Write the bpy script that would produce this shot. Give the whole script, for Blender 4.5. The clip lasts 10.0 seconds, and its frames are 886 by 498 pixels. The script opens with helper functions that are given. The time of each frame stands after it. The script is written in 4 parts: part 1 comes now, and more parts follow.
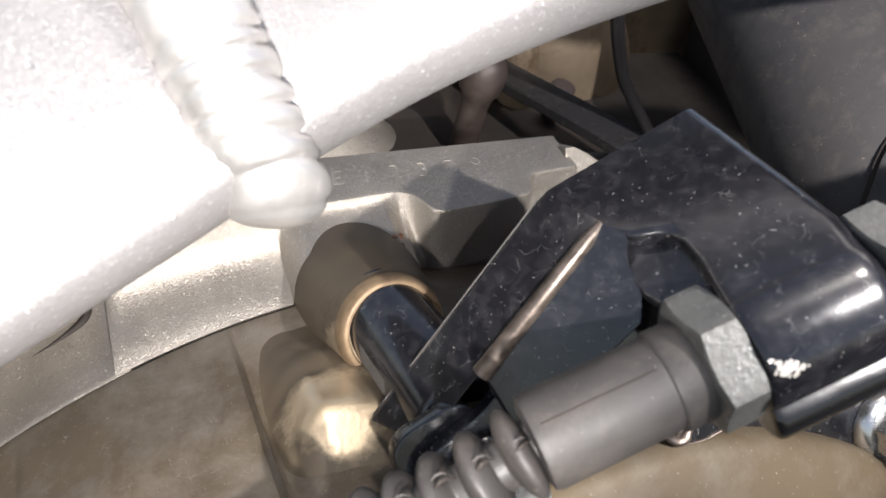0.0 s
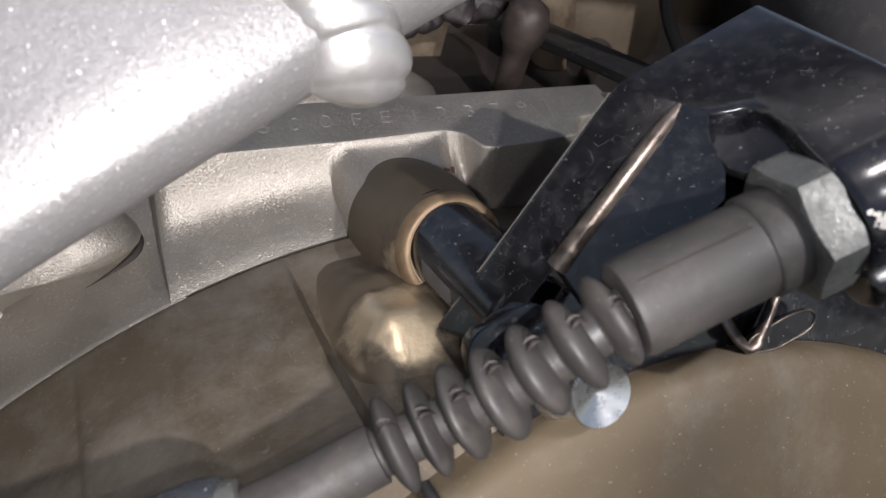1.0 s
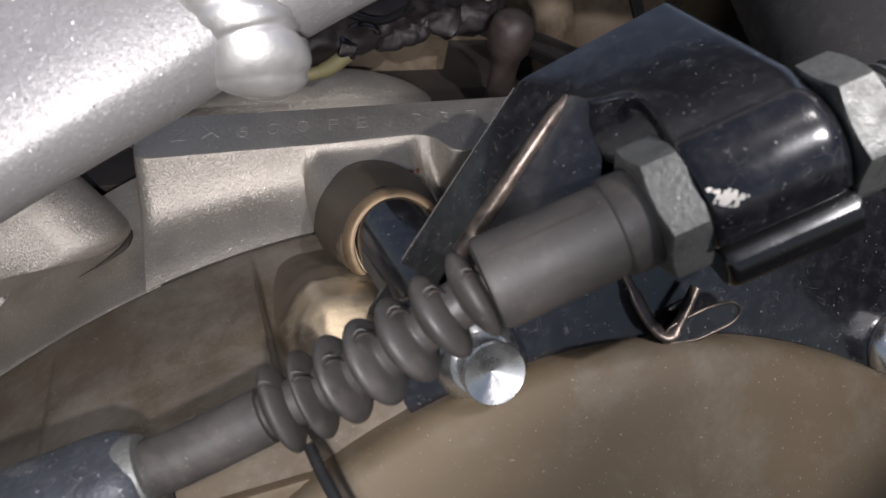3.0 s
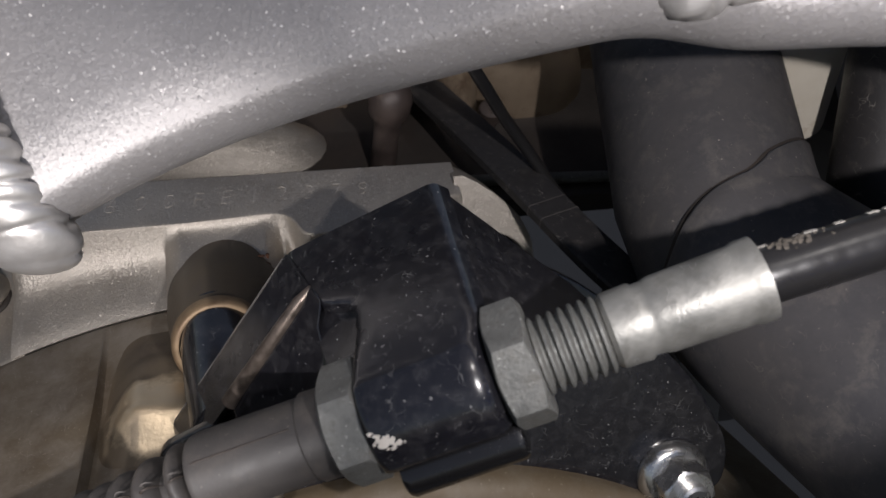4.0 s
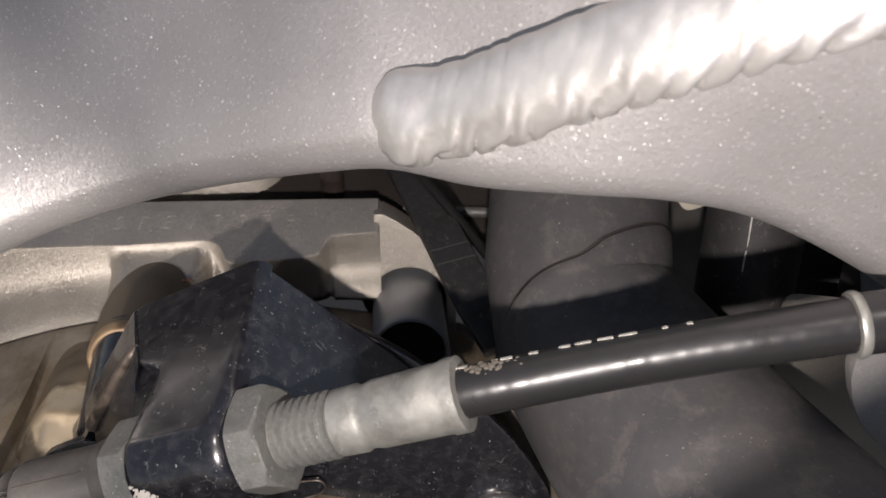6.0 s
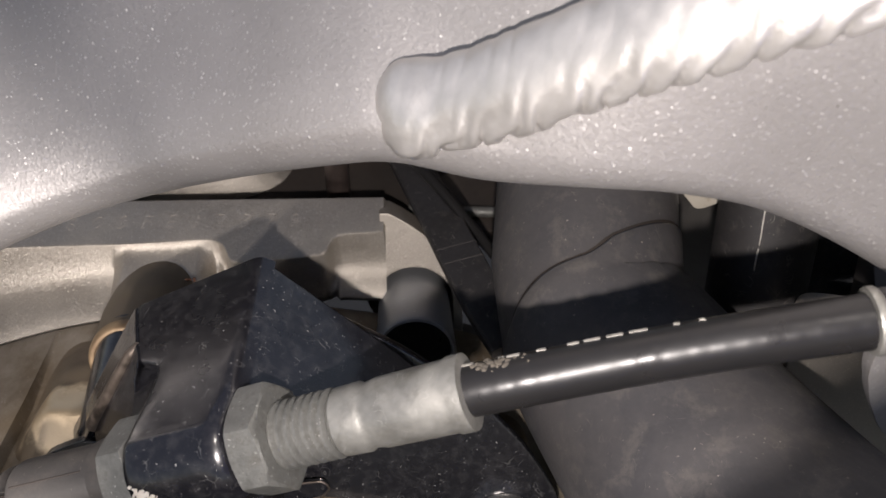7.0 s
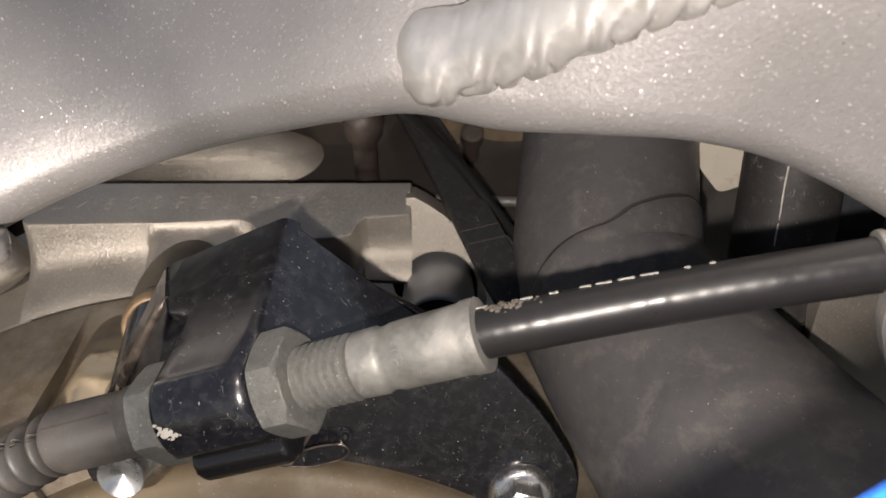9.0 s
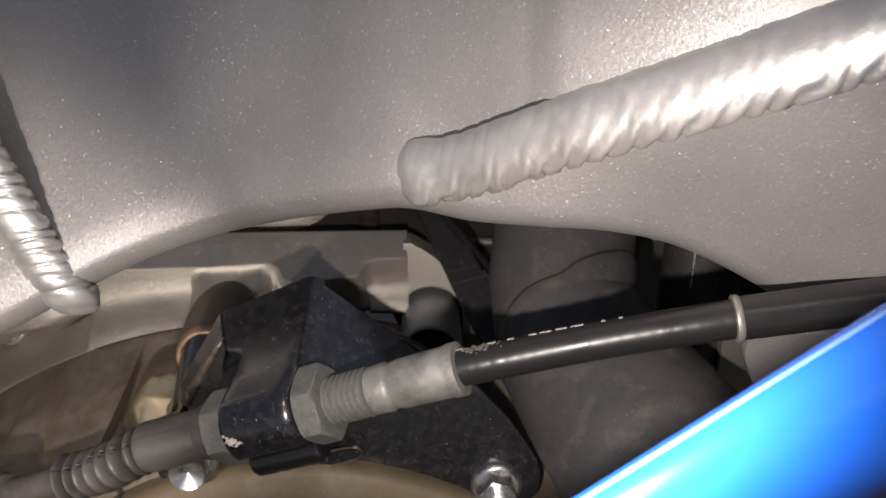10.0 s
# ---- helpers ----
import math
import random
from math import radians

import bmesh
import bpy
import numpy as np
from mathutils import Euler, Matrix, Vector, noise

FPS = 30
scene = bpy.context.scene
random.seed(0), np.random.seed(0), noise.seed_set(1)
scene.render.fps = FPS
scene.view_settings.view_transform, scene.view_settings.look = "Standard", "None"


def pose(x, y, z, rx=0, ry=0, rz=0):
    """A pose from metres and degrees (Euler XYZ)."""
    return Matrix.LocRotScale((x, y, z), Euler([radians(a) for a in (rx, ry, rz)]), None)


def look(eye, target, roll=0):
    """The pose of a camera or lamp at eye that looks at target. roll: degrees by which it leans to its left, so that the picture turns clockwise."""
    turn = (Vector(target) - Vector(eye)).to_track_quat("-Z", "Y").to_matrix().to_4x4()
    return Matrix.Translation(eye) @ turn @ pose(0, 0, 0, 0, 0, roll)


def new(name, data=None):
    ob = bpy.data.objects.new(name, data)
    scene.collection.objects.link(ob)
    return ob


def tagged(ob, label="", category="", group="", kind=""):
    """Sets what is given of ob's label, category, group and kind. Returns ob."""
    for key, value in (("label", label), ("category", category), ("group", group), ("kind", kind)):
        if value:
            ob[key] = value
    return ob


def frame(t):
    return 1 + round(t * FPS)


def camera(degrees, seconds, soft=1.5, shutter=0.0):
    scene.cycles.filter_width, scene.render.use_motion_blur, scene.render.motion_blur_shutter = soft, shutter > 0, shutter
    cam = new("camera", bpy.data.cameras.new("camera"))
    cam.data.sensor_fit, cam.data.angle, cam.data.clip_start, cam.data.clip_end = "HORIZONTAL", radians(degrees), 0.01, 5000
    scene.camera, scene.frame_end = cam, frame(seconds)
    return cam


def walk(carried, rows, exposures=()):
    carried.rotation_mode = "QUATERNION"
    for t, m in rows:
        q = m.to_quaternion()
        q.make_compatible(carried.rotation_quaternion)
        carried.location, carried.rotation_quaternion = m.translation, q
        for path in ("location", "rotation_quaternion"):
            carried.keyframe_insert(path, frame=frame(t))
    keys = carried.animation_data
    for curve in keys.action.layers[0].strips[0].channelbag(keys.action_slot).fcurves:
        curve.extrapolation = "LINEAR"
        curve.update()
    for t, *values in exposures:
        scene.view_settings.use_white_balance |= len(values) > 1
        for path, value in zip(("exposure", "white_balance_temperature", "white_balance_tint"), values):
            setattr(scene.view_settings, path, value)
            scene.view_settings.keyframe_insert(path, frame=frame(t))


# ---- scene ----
cam = camera(55.55, 10.0)
cam.data.dof.use_dof = True
cam.data.dof.focus_distance = 0.136
cam.data.dof.aperture_fstop = 42.0
PATH = [
    (0, (-0.08909, -0.12417, 0.59270), (-0.05197, -0.05734, 0.52823), 11.38),
    (0.5, (-0.09472, -0.12961, 0.58544), (-0.05764, -0.06144, 0.52237), 11.23),
    (1, (-0.09887, -0.13092, 0.57829), (-0.06154, -0.06178, 0.51644), 10.45),
    (1.5, (-0.09490, -0.13905, 0.57438), (-0.05872, -0.06763, 0.51447), 9.47),
    (2, (-0.08309, -0.14771, 0.58082), (-0.05313, -0.07292, 0.52159), 7.02),
    (3.3, (-0.07723, -0.14623, 0.58074), (-0.05153, -0.07117, 0.51987), 5.45),
    (3.5, (-0.07305, -0.14622, 0.58576), (-0.04924, -0.07134, 0.52391), 5.52),
    (3.7, (-0.06650, -0.14150, 0.59950), (0.39850, 1.25600, -0.75200), 5.60),
    (3.8, (-0.05800, -0.14050, 0.60500), (0.36800, 1.24600, -0.77100), 5.70),
    (4, (-0.04200, -0.13900, 0.61900), (0.37500, 1.21100, -0.79700), 7.40),
    (4.2, (-0.03100, -0.14000, 0.62000), (0.36200, 1.20700, -0.80600), 7.80),
    (4.5, (-0.01742, -0.14352, 0.62336), (-0.00253, -0.07646, 0.55069), 6.83),
    (5, (-0.00142, -0.14675, 0.63284), (0.00689, -0.08096, 0.55799), 3.39),
    (5.5, (0.00388, -0.14125, 0.64791), (0.00990, -0.07683, 0.57166), 2.65),
    (7, (0.00504, -0.13949, 0.64434), (0.00946, -0.07445, 0.56851), 1.93),
    (7.5, (0.00521, -0.14283, 0.64292), (0.00879, -0.07695, 0.56778), 1.48),
    (8, (0.00670, -0.14947, 0.63950), (0.00869, -0.08252, 0.56524), 0.80),
    (8.5, (0.00701, -0.15059, 0.63951), (0.00801, -0.08313, 0.56570), 0.36),
    (9, (0.00711, -0.14986, 0.63955), (0.00747, -0.08200, 0.56610), 0.13),
    (9.5, (0.00679, -0.15441, 0.64520), (0.00666, -0.08682, 0.57150), -0.24),
    (10, (0.00818, -0.17112, 0.67870), (0.00918, -0.10345, 0.60508), -0.17),
]
EXPOSURES = [(0.0, 0.78, 6500, 11), (0.5, 0.57, 6400, 12), (1.0, 0.0, 6300, 12), (2.0, -0.34, 6250, 13), (3.5, -0.42, 6200, 13), (3.7, -0.75, 6150, 13), (4.0, -0.6, 6400, 13), (4.5, 0.78, 6600, 13), (5.0, 0.32, 6850, 15), (5.5, 0.03, 6850, 14), (7.5, -0.06, 6780, 14), (8.5, 0.0, 7050, 13), (9.0, -0.04, 7150, 13), (10.0, -0.55, 7000, 14)]
SKY_STRENGTH, SUN_STRENGTH = 0.09, 0.75
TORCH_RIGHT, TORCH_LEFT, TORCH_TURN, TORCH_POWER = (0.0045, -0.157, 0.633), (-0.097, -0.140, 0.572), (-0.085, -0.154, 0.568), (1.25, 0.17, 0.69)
walk(cam, [(t, look(eye, target, roll)) for t, eye, target, roll in PATH], EXPOSURES)

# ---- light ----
# Open-sky daylight from above; three still spots stand for the filming phone's moving torch.
SUN = Vector((0.15, -0.12, 0.98)).normalized()
world = bpy.data.worlds.new("sky")
scene.world = world
world.use_nodes = True
wn = world.node_tree
sky = wn.nodes.new("ShaderNodeTexSky")
sky.sky_type, sky.sun_disc = "NISHITA", False
sky.sun_elevation, sky.sun_rotation = math.asin(SUN.z), math.atan2(SUN.x, SUN.y)
haze = wn.nodes.new("ShaderNodeHueSaturation")
haze.inputs["Saturation"].default_value = 0.7
wn.links.new(sky.outputs[0], haze.inputs["Color"])
wn.links.new(haze.outputs[0], wn.nodes["Background"].inputs[0])
wn.nodes["Background"].inputs[1].default_value = SKY_STRENGTH
sun_data = bpy.data.lights.new("sun", "SUN")
sun_data.energy, sun_data.angle, sun_data.color = SUN_STRENGTH, radians(9), (1.0, 0.95, 0.88)
new("sun", sun_data).matrix_world = look(SUN * 3, (0, 0, 0))


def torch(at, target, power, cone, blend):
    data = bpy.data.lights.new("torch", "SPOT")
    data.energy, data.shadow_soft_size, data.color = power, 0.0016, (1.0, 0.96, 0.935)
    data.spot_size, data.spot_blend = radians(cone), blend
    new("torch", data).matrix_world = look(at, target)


# All three stay lit at once; each covers a stretch of the torch's path.
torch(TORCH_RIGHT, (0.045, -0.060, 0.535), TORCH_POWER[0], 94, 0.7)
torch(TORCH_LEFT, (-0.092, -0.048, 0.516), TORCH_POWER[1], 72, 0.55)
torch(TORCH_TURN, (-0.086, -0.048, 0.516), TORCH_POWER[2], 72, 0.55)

# ---- helpers: lengths below are millimetres, with the number pad's rear corner at the origin ----
BASE = Vector((0, 0, 0.5))
NORM, RISE = Vector((0, -0.88, 0.475)), Vector((0, 0.475, 0.88))


def P(x, u, n):
    """A point in the clutch cover's frame: along the engine, up the cover, out of the cover."""
    return Vector((x, 0, 0)) + RISE * u + NORM * n


def thing(name, at, label, category, group="", kind=""):
    ob = new(name)
    ob.empty_display_size = 0.005
    ob.location = Vector(at) * 0.001 + BASE
    return tagged(ob, label, category, group, kind)


def root_of(ob):
    while ob.parent:
        ob = ob.parent
    return ob


def part(name, bm, mat, parent, label="", smooth=35, kind=""):
    """Links a bmesh, given in millimetres, as one mesh under a thing or a part."""
    base = root_of(parent).location
    for v in bm.verts:
        v.co = v.co * 0.001 + BASE - base
    bmesh.ops.recalc_face_normals(bm, faces=bm.faces)
    me = bpy.data.meshes.new(name)
    bm.to_mesh(me)
    bm.free()
    me.materials.append(mat)
    if smooth:
        me.polygons.foreach_set("use_smooth", [True] * len(me.polygons))
        me.set_sharp_from_angle(angle=radians(smooth))
    ob = new(name, me)
    ob.parent = parent
    if 0 < smooth <= 50:
        even = ob.modifiers.new("even_normals", "WEIGHTED_NORMAL")
        even.weight, even.keep_sharp = 100, True
    return tagged(ob, label, kind=kind)


def frame_of(axis):
    a = Vector(axis).normalized()
    side = a.cross(Vector((0, 0, 1)))
    side = a.cross(Vector((0, 1, 0))) if side.length < 0.1 else side
    side.normalize()
    return a, side, side.cross(a).normalized()


def rings(bm, loops, closed=True, cap=True):
    """Skins a list of rings of points."""
    rows = [[bm.verts.new(p) for p in loop] for loop in loops]
    for a, b in zip(rows, rows[1:]):
        for i in range(len(a) if closed else len(a) - 1):
            j = (i + 1) % len(a)
            bm.faces.new((a[i], a[j], b[j], b[i]))
    if cap and closed:
        bm.faces.new(rows[0][::-1])
        bm.faces.new(rows[-1])
    return bm


def lathe(profile, at, axis, seg=40, bm=None, squash=1.0):
    """A turned body: profile of (distance along the axis, radius)."""
    bm = bm or bmesh.new()
    a, s, t = frame_of(axis)
    at = Vector(at)
    loops = []
    for d, r in profile:
        loops.append([at + a * d + s * (math.cos(k) * r) + t * (math.sin(k) * r * squash) for k in (2 * math.pi * i / seg for i in range(seg))])
    return rings(bm, loops)


def spline(points, steps=10):
    """A smooth curve through points, of any dimension."""
    pts = [np.array(p, float) for p in points]
    pts = [2 * pts[0] - pts[1]] + pts + [2 * pts[-1] - pts[-2]]
    out = []
    for i in range(1, len(pts) - 2):
        p0, p1, p2, p3 = pts[i - 1 : i + 3]
        for k in range(steps):
            t = k / steps
            out.append(0.5 * (2 * p1 + (p2 - p0) * t + (2 * p0 - 5 * p1 + 4 * p2 - p3) * t * t + (3 * p1 - p0 - 3 * p2 + p3) * t**3))
    return out + [pts[-2]]


def tube(path, radii, seg=28, bm=None, flat=1.0, up=(0, 0, 1), cap=True):
    """A round bar along a path of points; radii one for each point or one for all."""
    bm = bm or bmesh.new()
    path = [Vector(p) for p in path]
    radii = radii if isinstance(radii, (list, tuple)) else [radii] * len(path)
    loops = []
    for i, p in enumerate(path):
        d = (path[min(i + 1, len(path) - 1)] - path[max(i - 1, 0)]).normalized()
        s = d.cross(Vector(up)).normalized()
        t = s.cross(d)
        loops.append([p + s * (math.cos(k) * radii[i]) + t * (math.sin(k) * radii[i] * flat) for k in (2 * math.pi * j / seg for j in range(seg))])
    return rings(bm, loops, cap=cap)


def hexnut(at, axis, flats, height, turn=0.0, hole=0.0, bm=None):
    """A chamfered hexagon nut or bolt head."""
    bm = bm or bmesh.new()
    a, s, t = frame_of(axis)
    at = Vector(at)
    r, c = flats / math.sqrt(3), flats * 0.5
    loops = []
    for end in (0, 1):
        rim, full = [], []
        for i in range(72):
            ang = 2 * math.pi * i / 72
            rr = min(c / math.cos(radians(math.degrees(ang) % 60 - 30)), r * 0.985)
            out = s * math.cos(ang + turn) + t * math.sin(ang + turn)
            cham = 0.1 + (rr - c * 0.97) * 0.42
            rim.append(at + a * (height * end) + out * min(rr, c * 0.97))
            full.append(at + a * (cham if end == 0 else height - cham) + out * rr)
        loops += [rim, full] if end == 0 else [full, rim]
    return rings(bm, loops)


def plate(points, thick, bevel=0.4, bm=None, way=None):
    """A sheet of even thickness on a flat outline; way: the side to which it thickens."""
    bm = bm or bmesh.new()
    pts = [Vector(p) for p in points]
    n = Vector((0, 0, 0))
    for i in range(len(pts)):
        n += pts[i].cross(pts[(i + 1) % len(pts)])
    n = Vector(way).normalized() if way else n.normalized()
    b2 = bmesh.new()
    f = b2.faces.new([b2.verts.new(p) for p in pts])
    ext = bmesh.ops.extrude_face_region(b2, geom=[f])
    bmesh.ops.translate(b2, verts=[g for g in ext["geom"] if isinstance(g, bmesh.types.BMVert)], vec=n * thick)
    bmesh.ops.recalc_face_normals(b2, faces=b2.faces)
    if bevel:
        bmesh.ops.bevel(b2, geom=list(b2.edges), offset=bevel, segments=2, profile=0.6, affect="EDGES", clamp_overlap=True)
    me = bpy.data.meshes.new("tmp")
    b2.to_mesh(me)
    b2.free()
    bm.from_mesh(me)
    bpy.data.meshes.remove(me)
    return bm


def round_outline(points, r=3.0, seg=5):
    """Rounds the corners of a closed flat outline."""
    pts = [Vector(p) for p in points]
    out = []
    for i, p in enumerate(pts):
        a, b = pts[i - 1] - p, pts[(i + 1) % len(pts)] - p
        k = min(r, a.length * 0.45, b.length * 0.45)
        p0, p1 = p + a.normalized() * k, p + b.normalized() * k
        for j in range(seg + 1):
            t = j / seg
            out.append(p0 * (1 - t) ** 2 + p * 2 * t * (1 - t) + p1 * t * t)
    return out


def sheet(rows, thick, way, bm=None):
    """A curved sheet through rows of points, thickened along way (one vector or a function of the point)."""
    bm = bm or bmesh.new()
    loops = []
    for row in rows:
        row = [Vector(p) for p in row]
        back = [p + (way(p) if callable(way) else Vector(way).normalized()) * thick for p in row]
        loops.append(row + back[::-1])
    return rings(bm, loops)


def lump(at, size, rough=0.12, seed=0, sub=3, bm=None):
    """A rough cast lump."""
    b2 = bmesh.new()
    bmesh.ops.create_icosphere(b2, subdivisions=sub, radius=1.0)
    for v in b2.verts:
        k = 1 + rough * noise.noise(v.co * 1.7 + Vector((seed, 0, 0)))
        v.co = Vector((v.co.x * size[0], v.co.y * size[1], v.co.z * size[2])) * k + Vector(at)
    me = bpy.data.meshes.new("tmp")
    b2.to_mesh(me)
    b2.free()
    bm = bm or bmesh.new()
    bm.from_mesh(me)
    bpy.data.meshes.remove(me)
    return bm


# ---- materials ----
def material(name, base, rough=0.5, metal=0.0, second=None, patch=60.0, amount=0.5, grain=1500.0, bump=0.15, rough_to=None, coat=0.0,
             specks=None, speck_scale=900.0, speck_cut=0.72, flakes=0.0, sparkle=0.11, specular=0.5, dirt=None, dirt_scale=35.0, dirt_cut=(0.5, 0.65), lint=None, wear=None, relief=0.00012):
    """A surface with patches of a second colour, fine grain, optional flakes, dust specks and stains. Scales are per metre."""
    m = bpy.data.materials.new(name)
    m.use_nodes = True
    nt = m.node_tree
    b = nt.nodes["Principled BSDF"]
    co = nt.nodes.new("ShaderNodeTexCoord")

    def node(kind, **kw):
        n = nt.nodes.new(kind)
        for k, v in kw.items():
            n.inputs[k].default_value = v
        return n

    def link(a, c):
        nt.links.new(a, c)

    def ramp(src, lo, hi):
        r = node("ShaderNodeMapRange")
        r.inputs[1].default_value, r.inputs[2].default_value = lo, hi
        link(src, r.inputs[0])
        return r.outputs[0]

    def mix(fac, a, c):
        x = nt.nodes.new("ShaderNodeMix")
        x.data_type = "RGBA"
        if isinstance(fac, float):
            x.inputs[0].default_value = fac
        else:
            link(fac, x.inputs[0])
        for val, sock in ((a, x.inputs[6]), (c, x.inputs[7])):
            if isinstance(val, tuple):
                sock.default_value = (*val, 1)
            else:
                link(val, sock)
        return x.outputs[2]

    big = node("ShaderNodeTexNoise", Scale=patch, Detail=5.0, Roughness=0.62)
    link(co.outputs["Object"], big.inputs["Vector"])
    fine = node("ShaderNodeTexNoise", Scale=grain, Detail=3.0, Roughness=0.6)
    link(co.outputs["Object"], fine.inputs["Vector"])
    second = second or tuple(c * 0.7 for c in base)
    patch_fac = ramp(big.outputs[0], 0.5 - 0.28 * (1.2 - amount), 0.5 + 0.28)
    col = mix(patch_fac, second, base)
    dust = None
    if dirt:
        st = node("ShaderNodeTexNoise", Scale=dirt_scale, Detail=8.0, Roughness=0.72, Distortion=0.2)
        link(co.outputs["Object"], st.inputs["Vector"])
        dust = ramp(st.outputs[0], *dirt_cut)
        col = mix(dust, col, dirt)
    r_lo, r_hi = rough, rough_to if rough_to is not None else min(1.0, rough * 1.35)
    rr = node("ShaderNodeMapRange")
    rr.inputs[1].default_value, rr.inputs[2].default_value = 0.35, 0.65
    rr.inputs[3].default_value, rr.inputs[4].default_value = r_lo, r_hi
    link(big.outputs[0], rr.inputs[0])
    rough_out = rr.outputs[0]
    height = fine.outputs[0]
    if specks:
        sp = node("ShaderNodeTexNoise", Scale=speck_scale, Detail=2.0, Roughness=0.5)
        link(co.outputs["Object"], sp.inputs["Vector"])
        cut = ramp(sp.outputs[0], speck_cut, speck_cut + 0.05)
        col = mix(cut, col, specks)
    if lint:
        # fine hairs and scratches: thin broken cell borders, bent by noise
        bend = node("ShaderNodeTexNoise", Scale=260.0, Detail=2.0)
        link(co.outputs["Object"], bend.inputs["Vector"])
        bent = nt.nodes.new("ShaderNodeVectorMath")
        bent.operation = "MULTIPLY_ADD"
        link(bend.outputs["Color"], bent.inputs[0])
        bent.inputs[1].default_value = (0.006, 0.006, 0.006)
        link(co.outputs["Object"], bent.inputs[2])
        hair = node("ShaderNodeTexVoronoi", Scale=420.0)
        hair.feature = "DISTANCE_TO_EDGE"
        link(bent.outputs[0], hair.inputs["Vector"])
        gate = node("ShaderNodeTexNoise", Scale=420.0, Detail=1.0)
        link(co.outputs["Object"], gate.inputs["Vector"])
        both = nt.nodes.new("ShaderNodeMath")
        both.operation = "MULTIPLY"
        link(ramp(hair.outputs["Distance"], 0.022, 0.004), both.inputs[0])
        link(ramp(gate.outputs[0], 0.54, 0.74), both.inputs[1])
        col = mix(both.outputs[0], col, lint)
    metal_out = None
    if wear:
        # bare metal where the attribute says that the paint is rubbed off
        worn = nt.nodes.new("ShaderNodeAttribute")
        worn.attribute_name = "wear"
        ragged = nt.nodes.new("ShaderNodeMath")
        ragged.operation = "MULTIPLY_ADD"
        rag = node("ShaderNodeTexNoise", Scale=330.0, Detail=5.0, Roughness=0.65)
        link(co.outputs["Object"], rag.inputs["Vector"])
        link(rag.outputs[0], ragged.inputs[0])
        ragged.inputs[1].default_value = 0.9
        link(worn.outputs["Fac"], ragged.inputs[2])
        bare = ramp(ragged.outputs[0], 0.62, 1.05)
        col = mix(bare, col, wear)
        metal_out = nt.nodes.new("ShaderNodeMapRange")
        metal_out.inputs[3].default_value, metal_out.inputs[4].default_value = metal, 0.75
        link(bare, metal_out.inputs[0])
        polish = nt.nodes.new("ShaderNodeMapRange")
        polish.inputs[4].default_value = 0.36
        link(bare, polish.inputs[0])
        link(rough_out, polish.inputs[3])
        rough_out = polish.outputs[0]
    normal_in = None
    if flakes:
        vo = node("ShaderNodeTexVoronoi", Scale=flakes)
        link(co.outputs["Object"], vo.inputs["Vector"])
        pick = nt.nodes.new("ShaderNodeTexWhiteNoise")
        link(vo.outputs["Position"], pick.inputs["Vector"])
        cut = ramp(pick.outputs["Value"], 0.95, 0.955)
        geo = nt.nodes.new("ShaderNodeNewGeometry")
        sub = nt.nodes.new("ShaderNodeVectorMath")
        sub.operation = "SUBTRACT"
        link(vo.outputs["Color"], sub.inputs[0])
        sub.inputs[1].default_value = (0.5, 0.5, 0.5)
        # only some cells tilt like loose metal flakes
        sc = nt.nodes.new("ShaderNodeVectorMath")
        sc.operation = "SCALE"
        link(sub.outputs[0], sc.inputs[0])
        mu = nt.nodes.new("ShaderNodeMath")
        mu.operation = "MULTIPLY_ADD"
        link(cut, mu.inputs[0])
        mu.inputs[1].default_value, mu.inputs[2].default_value = 0.42, sparkle
        link(mu.outputs[0], sc.inputs["Scale"])
        ad = nt.nodes.new("ShaderNodeVectorMath")
        ad.operation = "ADD"
        link(geo.outputs["Normal"], ad.inputs[0])
        link(sc.outputs[0], ad.inputs[1])
        no = nt.nodes.new("ShaderNodeVectorMath")
        no.operation = "NORMALIZE"
        link(ad.outputs[0], no.inputs[0])
        normal_in = no.outputs[0]
        col = mix(cut, col, tuple(min(1.0, c * 1.15) for c in base))
    link(rough_out, b.inputs["Roughness"])
    bp = node("ShaderNodeBump", Strength=bump, Distance=relief)
    link(height, bp.inputs["Height"])
    if normal_in is not None:
        link(normal_in, bp.inputs["Normal"])
    link(bp.outputs[0], b.inputs["Normal"])
    link(col, b.inputs["Base Color"])
    b.inputs["Metallic"].default_value = metal
    if metal_out:
        link(metal_out.outputs[0], b.inputs["Metallic"])
    b.inputs["Specular IOR Level"].default_value = specular
    b.inputs["Coat Weight"].default_value = coat
    b.inputs["Coat Roughness"].default_value = 0.08
    return m


CAST = material("cast_aluminium", (0.475, 0.438, 0.387), 0.40, 0.72, (0.40, 0.362, 0.315), 70, 0.6, 3400, 0.6, 0.58, dirt=(0.29, 0.255, 0.205), dirt_scale=25, dirt_cut=(0.62, 0.8), specks=(0.33, 0.30, 0.26), speck_scale=3600, speck_cut=0.66, flakes=4200.0, sparkle=0.2, relief=0.0002)
CAST_DARK = material("dark_aluminium", (0.17, 0.16, 0.15), 0.5, 0.6, (0.11, 0.10, 0.095), 120, 0.5, 2500, 0.2)
CREAM = material("dusty_cylinder_casting", (0.26, 0.205, 0.145), 0.55, 0.2, (0.12, 0.088, 0.06), 55, 0.3, 1500, 0.5, dirt=(0.09, 0.058, 0.036), dirt_scale=60, dirt_cut=(0.50, 0.66))
